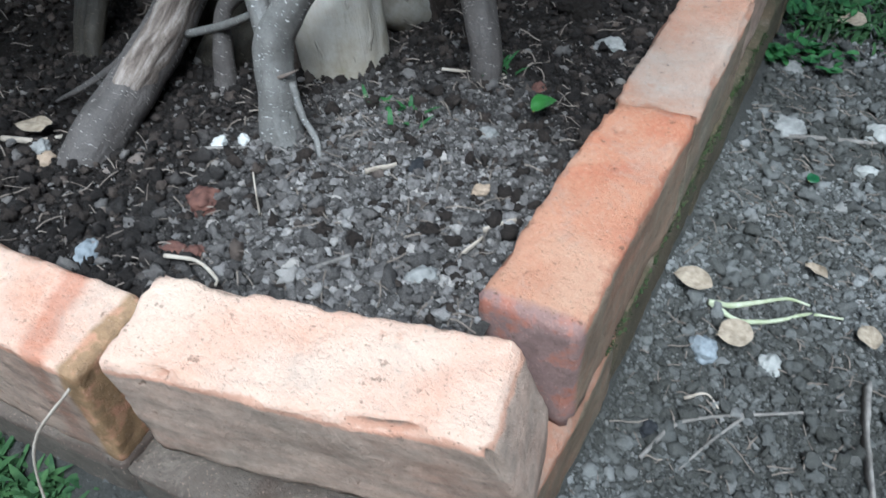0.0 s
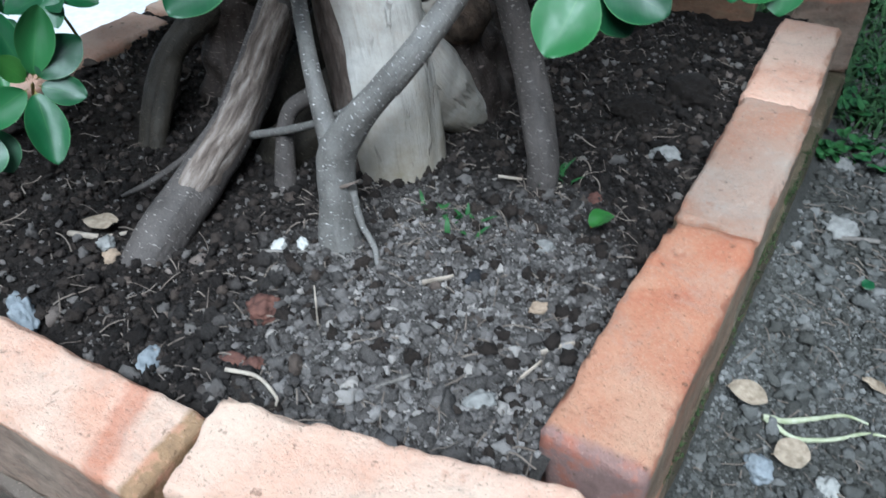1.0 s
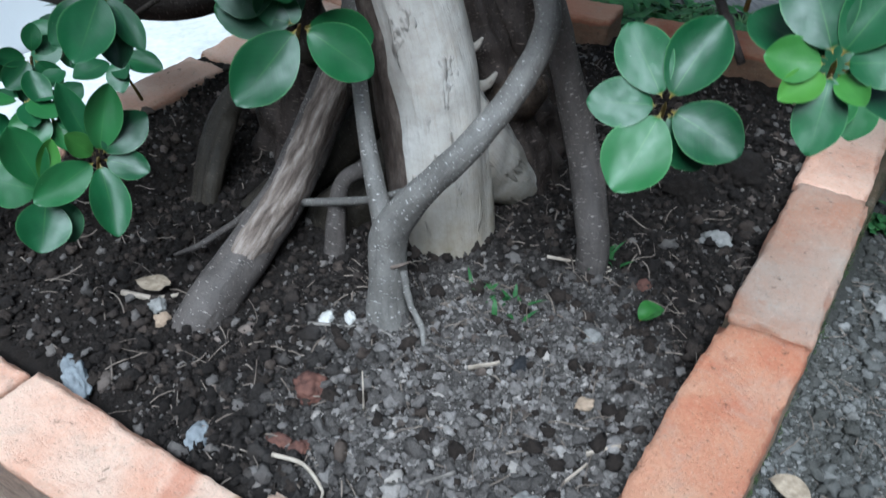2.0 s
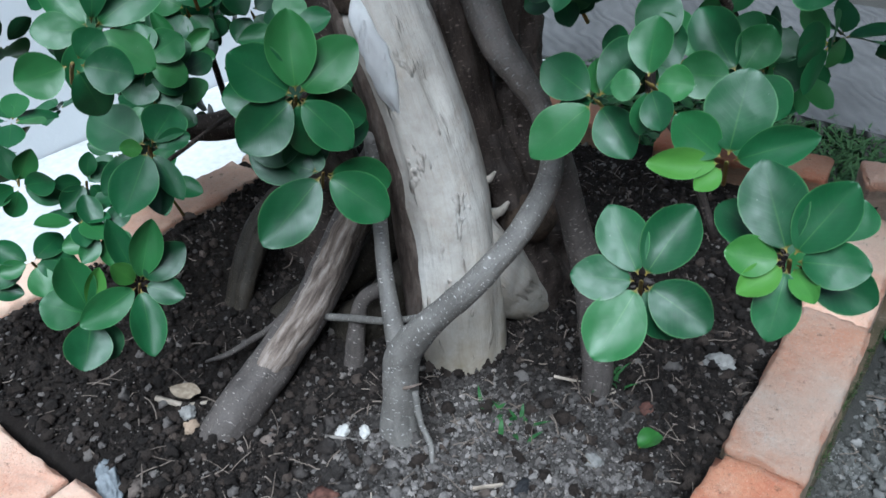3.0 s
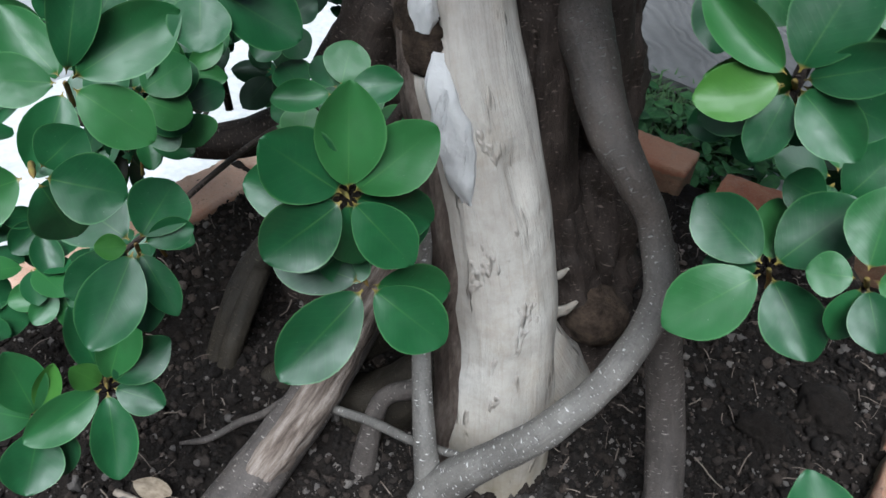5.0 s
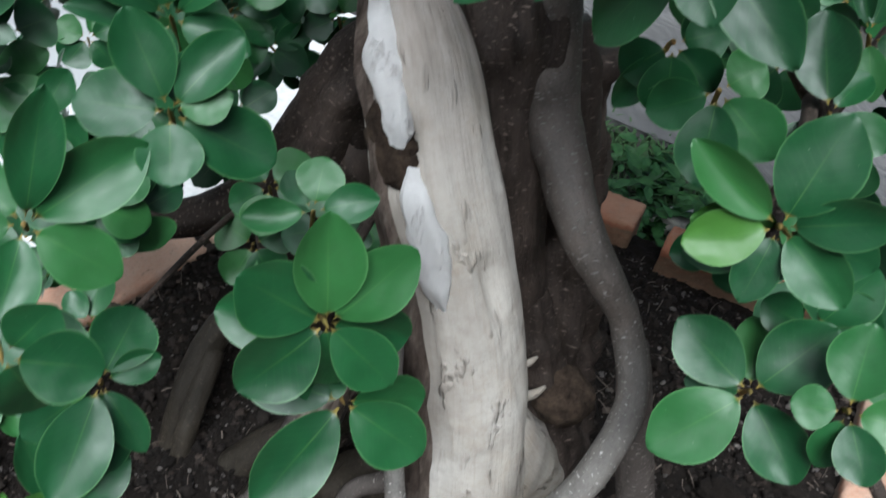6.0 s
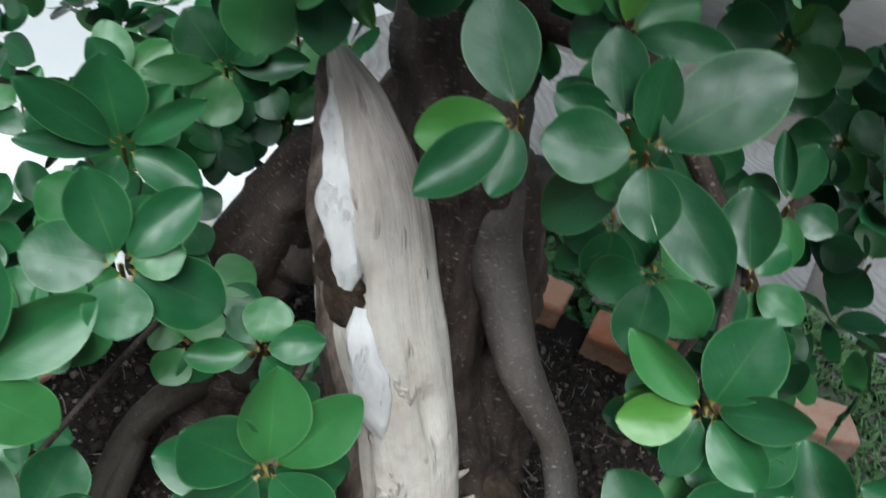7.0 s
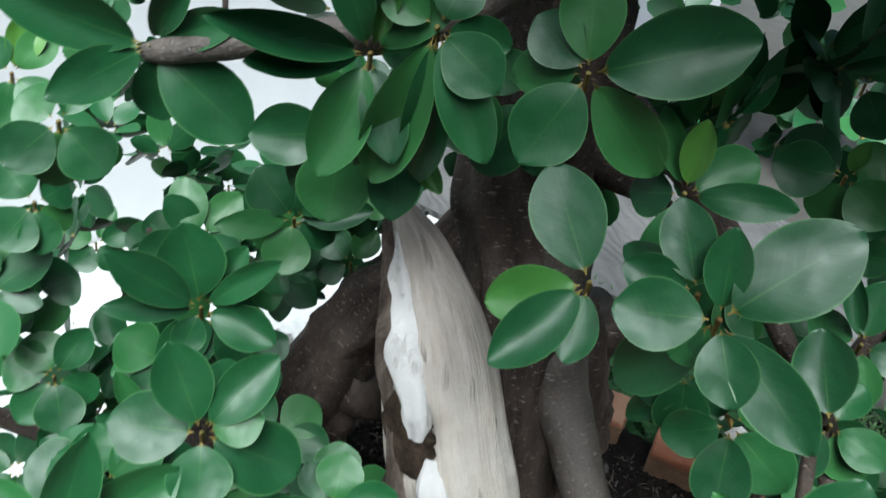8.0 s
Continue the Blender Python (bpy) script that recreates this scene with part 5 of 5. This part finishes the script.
def crumbs(name, count, place, sizes, seed, fine=False, power=2.0):
    """Many rounded crumbs in one mesh, small ones far more than large; place(r) gives x, y and the height of the ground there."""
    shapes, f0 = lumps(2 if fine else 1, seed)
    r = random.Random(seed)
    g = np.random.default_rng(seed)
    verts, faces = [], []
    for i in range(count):
        x, y, z = place(r)
        s = sizes[0] * (1 - r.random() * (1 - (sizes[0] / sizes[1]) ** power)) ** (-1 / power)
        q = shapes[r.randrange(len(shapes))] * s * g.uniform(0.68, 1.28, 3)
        a = r.uniform(0, 6.28)
        c, d = math.cos(a), math.sin(a)
        q = np.stack([q[:, 0] * c - q[:, 1] * d, q[:, 0] * d + q[:, 1] * c, q[:, 2] * 0.9], 1)
        verts.append(q + (x, y, z + s * r.uniform(0.1, 0.85)))
        faces.append(f0 + i * len(q))
    me = bpy.data.meshes.new(name)
    me.from_pydata(np.concatenate(verts).tolist(), [], np.concatenate(faces).tolist())
    if fine:
        me.polygons.foreach_set("use_smooth", [True] * len(me.polygons))
    return new(name, me)


def in_bed(r):
    x = r.uniform(-0.745, -0.066)
    y = r.uniform(front_line(x) + 0.035, 0.71)
    return x, y, bed_height(x, y)


def near_bed(r):
    x = r.uniform(-0.42, -0.07)
    y = r.uniform(front_line(x) + 0.035, 0.34)
    return x, y, bed_height(x, y)


def near_front(r):
    x = r.uniform(-0.4, -0.07)
    y = front_line(x) + 0.03 + 0.16 * r.random() ** 1.5
    return x, y, bed_height(x, y)


def outside(r):
    x, y = 0.012 + 0.42 * r.random() ** 1.2, r.uniform(-0.15, 1.1)
    return x, y, ground_height(x, y)


def near_ground(r):
    x, y = 0.005 + 0.27 * r.random() ** 1.1, r.uniform(-0.15, 0.5)
    return x, y, ground_height(x, y)


def before_bed(r):
    x, y = r.uniform(-0.8, 0.1), r.uniform(-0.42, -0.12)
    return x, y, ground_height(x, y)


for name, count, place, sizes, seed, fine, mat, label in (
        ("soil_crumbs", 30000, in_bed, (0.0009, 0.0042), 1, False, CRUMB, "grey-brown crumbs of dry soil strewn over the bed"),
        ("soil_crumbs", 26000, near_bed, (0.0007, 0.0036), 2, False, CRUMB, "fine grey crumbs of dry soil over the bed"),
        ("soil_clods", 2600, in_bed, (0.002, 0.0065), 3, True, CRUMB, "larger clods of dark soil on the bed"),
        ("soil_clods", 2400, in_bed, (0.0022, 0.0068), 9, True, CLOD, "brown lumps of soil scattered over the bed"),
        ("soil_clods", 900, near_front, (0.0022, 0.0075), 8, True, CRUMB, "grey lumps of dry soil behind the front bricks"),
        ("gravel", 26000, near_ground, (0.0008, 0.004), 4, False, GRIT, "grey grit and small stones on the bare ground"),
        ("gravel", 6000, outside, (0.0013, 0.0055), 7, False, GRIT, "grey grit and small stones along the bricks"),
        ("gravel_stones", 4200, outside, (0.0024, 0.0085), 5, True, GRIT, "grey pebbles scattered on the bare ground"),
        ("gravel", 2500, before_bed, (0.0014, 0.006), 6, False, GRIT, "grey grit before the front bricks")):
    ob = crumbs(name, count, place, sizes, seed, fine)
    ob.data.materials.append(mat)
    tagged(ob, label, "soil" if "soil" in name else "gravel", kind="stuff")


def plain(name, a, b, rough=0.85, scale=90):
    n = Net(name, rough)
    n.bump(n.noise(scale * 2, 4), 0.4, 0.002)
    return n.colour(n.ramp(n.noise(scale, 4), [(0.3, a), (0.7, b)]))


PALESTONE = plain("pale_grey_stone", (0.19, 0.185, 0.17), (0.34, 0.33, 0.3))
CHALK = plain("chalky_white_stone", (0.34, 0.325, 0.3), (0.6, 0.585, 0.54))
TAN = plain("tan_pebble", (0.22, 0.16, 0.11), (0.34, 0.26, 0.185))
REDCLAY = plain("broken_red_clay", (0.05, 0.026, 0.021), (0.14, 0.066, 0.048))
BLACK = plain("charcoal", (0.012, 0.012, 0.013), (0.03, 0.03, 0.032))
BLUEGREY = plain("blue_grey_stone", (0.13, 0.14, 0.148), (0.24, 0.256, 0.266))
GREYSTONE = plain("grey_stone", (0.13, 0.125, 0.115), (0.27, 0.26, 0.24))
STRAW = plain("dry_straw", (0.22, 0.18, 0.14), (0.42, 0.36, 0.29))
DRYTWIG = plain("dry_grey_twig", (0.1, 0.088, 0.077), (0.22, 0.198, 0.175))
FIBRE = plain("dry_brown_rootlets", (0.09, 0.07, 0.055), (0.2, 0.165, 0.135))
DRYLEAF = plain("dry_tan_leaf", (0.17, 0.13, 0.09), (0.32, 0.26, 0.19), 0.75, 5)
PALESTEM = plain("pale_green_stalk", (0.24, 0.26, 0.14), (0.42, 0.42, 0.31), 0.6)
WEED = plain("fresh_green_weed", (0.018, 0.06, 0.018), (0.04, 0.112, 0.03), 0.5)
MOSS = plain("olive_moss", (0.022, 0.034, 0.012), (0.05, 0.068, 0.024), 0.9)
MOSSGREEN = plain("dark_fine_grass", (0.018, 0.045, 0.016), (0.045, 0.09, 0.028), 0.7)


def stone(name, x, y, z, size, material, label, category="stone", seed=0, sink=0.3):
    bm = bmesh.new()
    bmesh.ops.create_icosphere(bm, subdivisions=4, radius=1.0)
    for v in bm.verts:
        d = v.co.normalized()
        k = 1 + 0.32 * noise.noise(d * 1.3 + Vector((seed * 2.3, 0, 0))) + 0.2 * noise.noise(d * 3.3 + Vector((0, seed, 0))) + 0.16 * noise.noise(d * 8 + Vector((seed, 0, 0))) + 0.08 * noise.noise(d * 19)
        v.co = Vector((d.x * size[0], d.y * size[1], d.z * size[2])) * k
    ob = part(name, bm, material)
    ob.matrix_world = pose(x, y, z + size[2] * (1 - 2 * sink) * 0.8, 0, 0, seed * 47)
    return tagged(ob, label, category)


def on_bed(x, y):
    return x, y, bed_height(x, y)


def on_ground(x, y):
    return x, y, ground_height(x, y)


stone("pebble", *on_bed(-0.123, 0.118), (0.0085, 0.005, 0.004), TAN, "smooth tan pebble lying on the soil", seed=1, sink=0.1)
stone("stone_chip", *on_bed(-0.352, 0.079), (0.008, 0.006, 0.004), CHALK, "chalky white chip on the soil by the stem", seed=2, sink=0.15)
stone("stone_chip", *on_bed(-0.335, 0.091), (0.008, 0.005, 0.004), CHALK, "chalky white chip on the soil by the stem", seed=3, sink=0.15)
stone("stone", *on_bed(-0.149, 0.182), (0.009, 0.007, 0.006), GREYSTONE, "pale grey stone on the soil", seed=4)
stone("stone", *on_bed(-0.120, 0.02), (0.012, 0.009, 0.007), GREYSTONE, "rounded brownish stone on the soil", seed=5)
stone("charcoal_lump", *on_bed(-0.186, 0.128), (0.010, 0.007, 0.005), BLACK, "small black lump of charcoal on the soil", seed=6)
stone("clay_lump", *on_bed(-0.31, 0.014), (0.014, 0.012, 0.009), REDCLAY, "dark red crumbly clay lump on the soil", seed=7)
stone("brick_chip", *on_bed(-0.296, -0.035), (0.011, 0.006, 0.005), REDCLAY, "small orange-red broken brick chip", "brick chip", seed=8)
stone("brick_chip", *on_bed(-0.277, -0.032), (0.009, 0.006, 0.005), REDCLAY, "small red-brown broken brick chip", "brick chip", seed=9)
stone("stone", *on_bed(-0.35, -0.066), (0.011, 0.008, 0.007), BLUEGREY, "blue-grey stone behind the front bricks", seed=10)
stone("stone", *on_bed(-0.475, -0.085), (0.026, 0.010, 0.009), BLUEGREY, "long grey stone behind the front bricks", seed=11)
stone("stone", *on_bed(-0.475, 0.0), (0.008, 0.007, 0.007), TAN, "small brown stone beside the prop root", seed=12)
stone("stone", *on_bed(-0.49, 0.008), (0.008, 0.008, 0.007), GREYSTONE, "small round grey stone beside the prop root", seed=13)
stone("clod", *on_bed(-0.124, 0.48), (0.03, 0.026, 0.018), SOIL, "large rounded clod of dark soil", "clod", seed=14)
stone("clod", *on_bed(-0.16, 0.42), (0.024, 0.02, 0.014), SOIL, "large rounded clod of dark soil", "clod", seed=15)
stone("clod", *on_bed(-0.11, 0.36), (0.014, 0.010, 0.008), GREYSTONE, "grey clod near the side bricks", "clod", seed=16)
stone("clay_lump", *on_bed(-0.14, 0.262), (0.008, 0.006, 0.005), REDCLAY, "dull red clay crumb on the soil", seed=17)
stone("stone", *on_ground(0.060, 0.193), (0.011, 0.014, 0.009), BLUEGREY, "rough blue-grey stone on the bare ground", seed=20, sink=0.2)
stone("stone", *on_ground(0.116, 0.208), (0.012, 0.010, 0.007), PALESTONE, "pale grey stone on the bare ground", seed=21)
stone("stone", *on_ground(0.06, 0.583), (0.022, 0.02, 0.01), GREYSTONE, "flat grey stone on the bare ground", seed=22)
stone("stone", *on_ground(0.155, 0.54), (0.014, 0.01, 0.007), PALESTONE, "pale stone on the bare ground", seed=23)
stone("stone", *on_ground(0.16, 0.615), (0.02, 0.016, 0.01), PALESTONE, "pale broad stone on the bare ground", seed=24)
stone("charcoal_lump", *on_ground(0.042, 0.093), (0.009, 0.008, 0.006), BLACK, "black charcoal lump on the bare ground", seed=25)
stone("stone", *on_ground(0.035, 0.72), (0.018, 0.014, 0.01), GREYSTONE, "dark grey stone on the bare ground", seed=26)
stone("stone", -0.345, 1.065, -0.05, (0.09, 0.035, 0.035), CHALK, "rough white stone behind the back bricks", seed=27)
stone("concrete_lump", -0.885, 0.55, -0.05, (0.065, 0.085, 0.12), CHALK, "rough whitish lump of old concrete by the wall", "concrete", seed=28)
stone("concrete_lump", -0.88, 0.36, -0.05, (0.05, 0.07, 0.085), CHALK, "rough whitish lump of old concrete by the wall", "concrete", seed=29)


def stick(name, pts, radius, material, label, category="twig", taper=0.6, flat=1.0):
    n = len(pts) - 1
    bm = tube([(*p, radius * (1 - (1 - taper) * i / n)) for i, p in enumerate(pts)], 9, 6, 0.3, 130, 0.12, flat, seed=len(pts) + int(abs(pts[0][0]) * 1000))
    return tagged(part(name, bm, material), label, category)


def lie(where, pts, up=0.003):
    return [(x, y, where(x, y)[2] + up) for x, y in pts]


stick("twig", lie(on_bed, [(-0.262, 0.006), (-0.245, 0.024), (-0.225, 0.035), (-0.206, 0.046)]), 0.0014, DRYTWIG, "thin pale twig on the soil")
stick("twig", lie(on_bed, [(-0.224, 0.238), (-0.2, 0.25), (-0.172, 0.26)]), 0.0016, STRAW, "straw-coloured twig by the side root")
stick("twig", lie(on_bed, [(-0.178, 0.243), (-0.168, 0.265)]), 0.0014, STRAW, "short dry straw by the side root")
stick("wood_chip", lie(on_bed, [(-0.103, 0.08), (-0.085, 0.098)], 0.004), 0.0036, STRAW, "pale splinter of wood on the soil", "wood chip", 0.9, 0.4)
stick("wood_chip", lie(on_bed, [(-0.105, 0.05), (-0.098, 0.07)], 0.003), 0.0022, STRAW, "short pale splinter on the soil", "wood chip", 0.9, 0.4)
stick("wood_chip", lie(on_bed, [(-0.218, 0.1), (-0.2, 0.119)], 0.003), 0.003, STRAW, "pale splinter of wood on the soil", "wood chip", 0.9, 0.4)
stick("wood_chip", lie(on_bed, [(-0.185, -0.01), (-0.17, 0.012)], 0.004), 0.0032, DRYTWIG, "brown splinter of wood on the soil", "wood chip", 0.9, 0.4)
stick("straw", [(-0.262, 0.022, 0.118), (-0.262, 0.024, 0.137), (-0.266, 0.03, 0.152)], 0.0009, STRAW, "upright dry straw in the soil", "straw")
stick("straw", lie(on_bed, [(-0.283, -0.052), (-0.26, -0.045), (-0.235, -0.053), (-0.228, -0.06)], 0.012), 0.0016, STRAW, "curled dry straw behind the front brick", "straw")
stick("rootlet", lie(on_bed, [(-0.36, 0.065), (-0.33, 0.082), (-0.3, 0.092), (-0.28, 0.09)], 0.002), 0.0016, DRYTWIG, "thin surface root by the stem", "root")
stick("rootlet", [(-0.3, 0.125, 0.165), (-0.287, 0.115, 0.145), (-0.272, 0.11, 0.128), (-0.262, 0.1, 0.118)], 0.0036, BARK, "small root at the foot of the stem", "root")
stick("straw", lie(on_bed, [(-0.53, 0.0), (-0.5, 0.012), (-0.485, 0.03)], 0.004), 0.003, STRAW, "dry bark sliver beside the prop root", "bark")
stick("twig", lie(on_ground, [(0.045, 0.062), (0.06, 0.105), (0.085, 0.128), (0.13, 0.158), (0.182, 0.192)], 0.004), 0.0019, DRYTWIG, "long dry grey twig on the bare ground")
stick("twig", lie(on_ground, [(0.112, 0.148), (0.09, 0.105), (0.075, 0.07)], 0.004), 0.0015, DRYTWIG, "dry side twig on the bare ground")
stick("twig", lie(on_ground, [(0.06, 0.135), (0.075, 0.15), (0.088, 0.14)], 0.004), 0.0014, STRAW, "pale broken twig on the bare ground")
stick("twig", lie(on_ground, [(0.06, 0.56), (0.12, 0.585), (0.2, 0.61), (0.26, 0.64)], 0.005), 0.0035, DRYTWIG, "dry stick on the bare ground")
stick("wood_chip", lie(on_ground, [(0.194, 0.225), (0.2, 0.17), (0.212, 0.115)], 0.006), 0.0095, DRYTWIG, "flat weathered piece of wood on the ground", "wood chip", 0.7, 0.3)
stick("stalk", lie(on_ground, [(0.05, 0.247), (0.07, 0.258), (0.095, 0.279), (0.115, 0.296), (0.135, 0.297)], 0.006), 0.0032, PALESTEM, "pale green pulled-up plant stalk on the ground", "stalk", 0.35)
stick("stalk", lie(on_ground, [(0.052, 0.247), (0.08, 0.243), (0.11, 0.262), (0.135, 0.285), (0.165, 0.295)], 0.006), 0.003, PALESTEM, "pale green pulled-up plant stalk on the ground", "stalk", 0.35)
stick("grass_blade", [(-0.262, -0.158, 0.12), (-0.285, -0.185, 0.08), (-0.29, -0.2, 0.02), (-0.27, -0.21, -0.03), (-0.24, -0.215, -0.05)], 0.0011, STRAW, "dry curved grass stalk hanging by the front bricks", "grass")


def loose_leaf(x, y, z, length, width, turn, tilt, material, label):
    me = leaf_mesh("fallen_leaf", 1.0, 0.1, 0.08, 0.1, material)
    for v in me.vertices:
        q = v.co * 2.2 + Vector((x * 90, y * 70, 0))
        v.co += noise.noise_vector(q) * 0.09 + Vector((0, 0, 0.14 * noise.noise(q * 0.8)))
    ob = new("fallen_leaf", me)
    ob.matrix_world = pose(x, y, z, tilt, -8, turn) @ Matrix.Diagonal((length, width, length, 1))
    return tagged(ob, label, "leaf")


loose_leaf(*on_ground(0.066, 0.205)[:2], ground_height(0.066, 0.205) + 0.014, 0.036, 0.028, 35, 12, DRYLEAF, "dry tan fallen leaf on the bare ground")
loose_leaf(0.012, 0.25, ground_height(0.012, 0.25) + 0.012, 0.036, 0.022, 0, 20, DRYLEAF, "curled dry leaf on the bare ground")
loose_leaf(0.12, 0.35, ground_height(0.12, 0.35) + 0.01, 0.026, 0.011, -30, 10, DRYLEAF, "narrow dry leaf on the bare ground")
loose_leaf(0.07, 0.86, ground_height(0.07, 0.86) + 0.015, 0.04, 0.03, 10, 15, DRYLEAF, "pale dry leaf on the bare ground")
loose_leaf(0.18, 0.29, ground_height(0.18, 0.29) + 0.012, 0.03, 0.018, -60, 15, DRYLEAF, "curled brown leaf on the bare ground")
loose_leaf(-0.522, 0.012, bed_height(-0.52, 0.01) + 0.01, 0.035, 0.018, 20, 10, DRYLEAF, "curled dry leaf on the soil")
loose_leaf(-0.119, 0.203, bed_height(-0.119, 0.205) + 0.02, 0.026, 0.021, 78, -6, LEAF_YOUNG, "small green leaf lying on the soil")
loose_leaf(0.10, 0.478, ground_height(0.1, 0.478) + 0.01, 0.016, 0.014, 60, 10, LEAF, "small green leaf on the bare ground")


def blades(name, spots, material, label, category, seed, tall=(0.012, 0.03), wide=0.0022, spread=0.02, per=9):
    """Tufts of narrow bent blades in one mesh."""
    r = random.Random(seed)
    bm = bmesh.new()
    for x, y, z in spots:
        for _ in range(per):
            h, a = r.uniform(*tall), r.uniform(0, 6.283)
            bx, by = x + r.gauss(0, spread), y + r.gauss(0, spread)
            out = h * r.uniform(0.3, 1.1)
            dx, dy = math.cos(a), math.sin(a)
            w = wide * r.uniform(0.6, 1.3)
            prev = None
            for u, k in ((0, 1.0), (0.45, 1.0), (0.8, 0.7), (1.0, 0.05)):
                p = Vector((bx + dx * out * u * u, by + dy * out * u * u, z - 0.003 + h * (u - 0.35 * u * u)))
                s = Vector((-dy, dx, 0.15)) * w * k
                now = (bm.verts.new(p - s), bm.verts.new(p + s))
                if prev:
                    bm.faces.new((prev[0], prev[1], now[1], now[0]))
                prev = now
    return tagged(part(name, bm, material), label, category, kind="stuff")


def fibres(name, count, place, seed, length=(0.006, 0.035), thick=0.0004):
    """Short dry rootlets and straws strewn about, in one mesh."""
    r = random.Random(seed)
    bm = bmesh.new()
    for _ in range(count):
        x, y, z = place(r)
        a, L, turn = r.uniform(0, 6.28), r.uniform(*length), r.gauss(0, 0.22)
        w = thick * r.uniform(0.6, 1.8)
        prev = None
        for k in range(5):
            h = z + 0.003 + 0.002 * math.sin(k * 1.3 + a)
            s = Vector((-math.sin(a), math.cos(a), 0)) * w
            p = Vector((x, y, h))
            ring = [bm.verts.new(p + s), bm.verts.new(p + Vector((0, 0, w * 1.6))), bm.verts.new(p - s)]
            if prev:
                for q in range(2):
                    bm.faces.new((prev[q], prev[q + 1], ring[q + 1], ring[q]))
            prev = ring
            x, y, a = x + math.cos(a) * L / 4, y + math.sin(a) * L / 4, a + turn * 0.5
    return part(name, bm, FIBRE)


for place, count, seed, label in ((in_bed, 650, 1, "short dry rootlets and straws strewn over the soil"), (near_bed, 190, 2, "short dry rootlets strewn over the soil"), (outside, 1200, 3, "dry straws strewn over the bare ground")):
    tagged(fibres("straw_litter", count, place, seed), label, "straw", kind="stuff")
r9 = random.Random(9)
blades("grass", [on_ground(r9.uniform(-0.52, -0.3), r9.uniform(-0.3, -0.185)) for _ in range(210)], MOSSGREEN, "short green grass before the front bricks", "grass", 1, (0.015, 0.035), 0.0028, 0.012)
blades("grass", [on_ground(-0.22 + r9.gauss(0, 0.012), -0.225 + r9.gauss(0, 0.01)) for _ in range(12)], WEED, "small tuft of green grass by the corner brick", "grass", 2, (0.012, 0.028), 0.0025, 0.008)
blades("grass", [on_bed(-0.24 + r9.gauss(0, 0.012), 0.178 + r9.gauss(0, 0.008)) for _ in range(5)], WEED, "few green grass blades on the soil", "grass", 3, (0.008, 0.018), 0.0018, 0.006, 5)
blades("grass", [on_bed(-0.185 + r9.gauss(0, 0.006), 0.272 + r9.gauss(0, 0.006)) for _ in range(4)], WEED, "few green grass blades at the side root", "grass", 4, (0.012, 0.026), 0.0018, 0.005, 5)
blades("grass", [on_ground(r9.uniform(-0.95, 0.6), 0.84 + 0.5 * r9.random()) for _ in range(1300)], MOSSGREEN, "dark fine grass between the bricks and the path", "grass", 5, (0.015, 0.045), 0.0026, 0.02, 10)

blades("moss", [(-0.001 + r9.gauss(0, 0.0022), y, 0.042) for y in np.arange(0.08, 0.62, 0.002)], MOSS, "green moss along the ledge of the lower bricks", "moss", 6, (0.002, 0.006), 0.0007, 0.002, 5)


def weeds(name, spots, material, label, seed, leaf=(0.012, 0.03), rise=(0.02, 0.09)):
    """Low broad-leaved weeds in one mesh."""
    r = random.Random(seed)
    src = leaf_mesh("tmp_leaf", 0.55, 0.1, 0.15, 0.2, material, 2)
    base = np.array([v.co[:] for v in src.vertices])
    faces = np.array([p.vertices[:] for p in src.polygons])
    bpy.data.meshes.remove(src)
    V, F = [], []
    for x, y, z in spots:
        h = r.uniform(*rise)
        for k in range(r.randint(4, 8)):
            m = pose(x + r.gauss(0, 0.006), y + r.gauss(0, 0.006), z + h * r.uniform(0.4, 1.0), r.uniform(-25, 25), r.uniform(-45, 15), r.uniform(0, 360))
            L = r.uniform(*leaf)
            q = np.c_[base * L, np.ones(len(base))] @ np.array(m).T
            F.append(faces + sum(len(v) for v in V[-1:]) * 0 + len(base) * len(V))
            V.append(q[:, :3])
    me = bpy.data.meshes.new(name)
    me.from_pydata(np.concatenate(V).tolist(), [], np.concatenate(F).tolist())
    me.materials.append(material)
    return tagged(new(name, me), label, "weeds", kind="stuff")


weeds("weeds", [on_ground(r9.uniform(-0.62, -0.28), r9.uniform(0.83, 1.2)) for _ in range(130)], WEED, "leafy green weeds behind the back bricks", 1, (0.012, 0.045), (0.01, 0.13))
weeds("weeds", [on_ground(r9.uniform(-0.52, -0.31), r9.uniform(-0.29, -0.185)) for _ in range(170)], MOSSGREEN, "low clover-like weeds before the front bricks", 4, (0.005, 0.013), (0.006, 0.025))
weeds("weeds", [on_ground(r9.uniform(0.01, 0.09), r9.uniform(0.7, 0.98)) for _ in range(22)], WEED, "small round-leaved weeds at the foot of the bricks", 2, (0.014, 0.026), (0.01, 0.03))
weeds("weeds", [on_ground(r9.uniform(-0.92, -0.82), r9.uniform(-0.1, 0.7)) for _ in range(60)], WEED, "small weeds between the bricks and the wall", 3, (0.01, 0.02), (0.02, 0.06))

# ---- rubble by the wall, far hedge ----
ob = crumbs("rubble", 160, lambda r: (lambda x, y: (x, y, GROUND_Z))(r.uniform(-0.97, -0.83), r.uniform(0.2, 1.2)), (0.01, 0.04), 12, True)
ob.data.materials.append(CHALK)
tagged(ob, "whitish rubble between the bricks and the white wall", "rubble", kind="stuff")
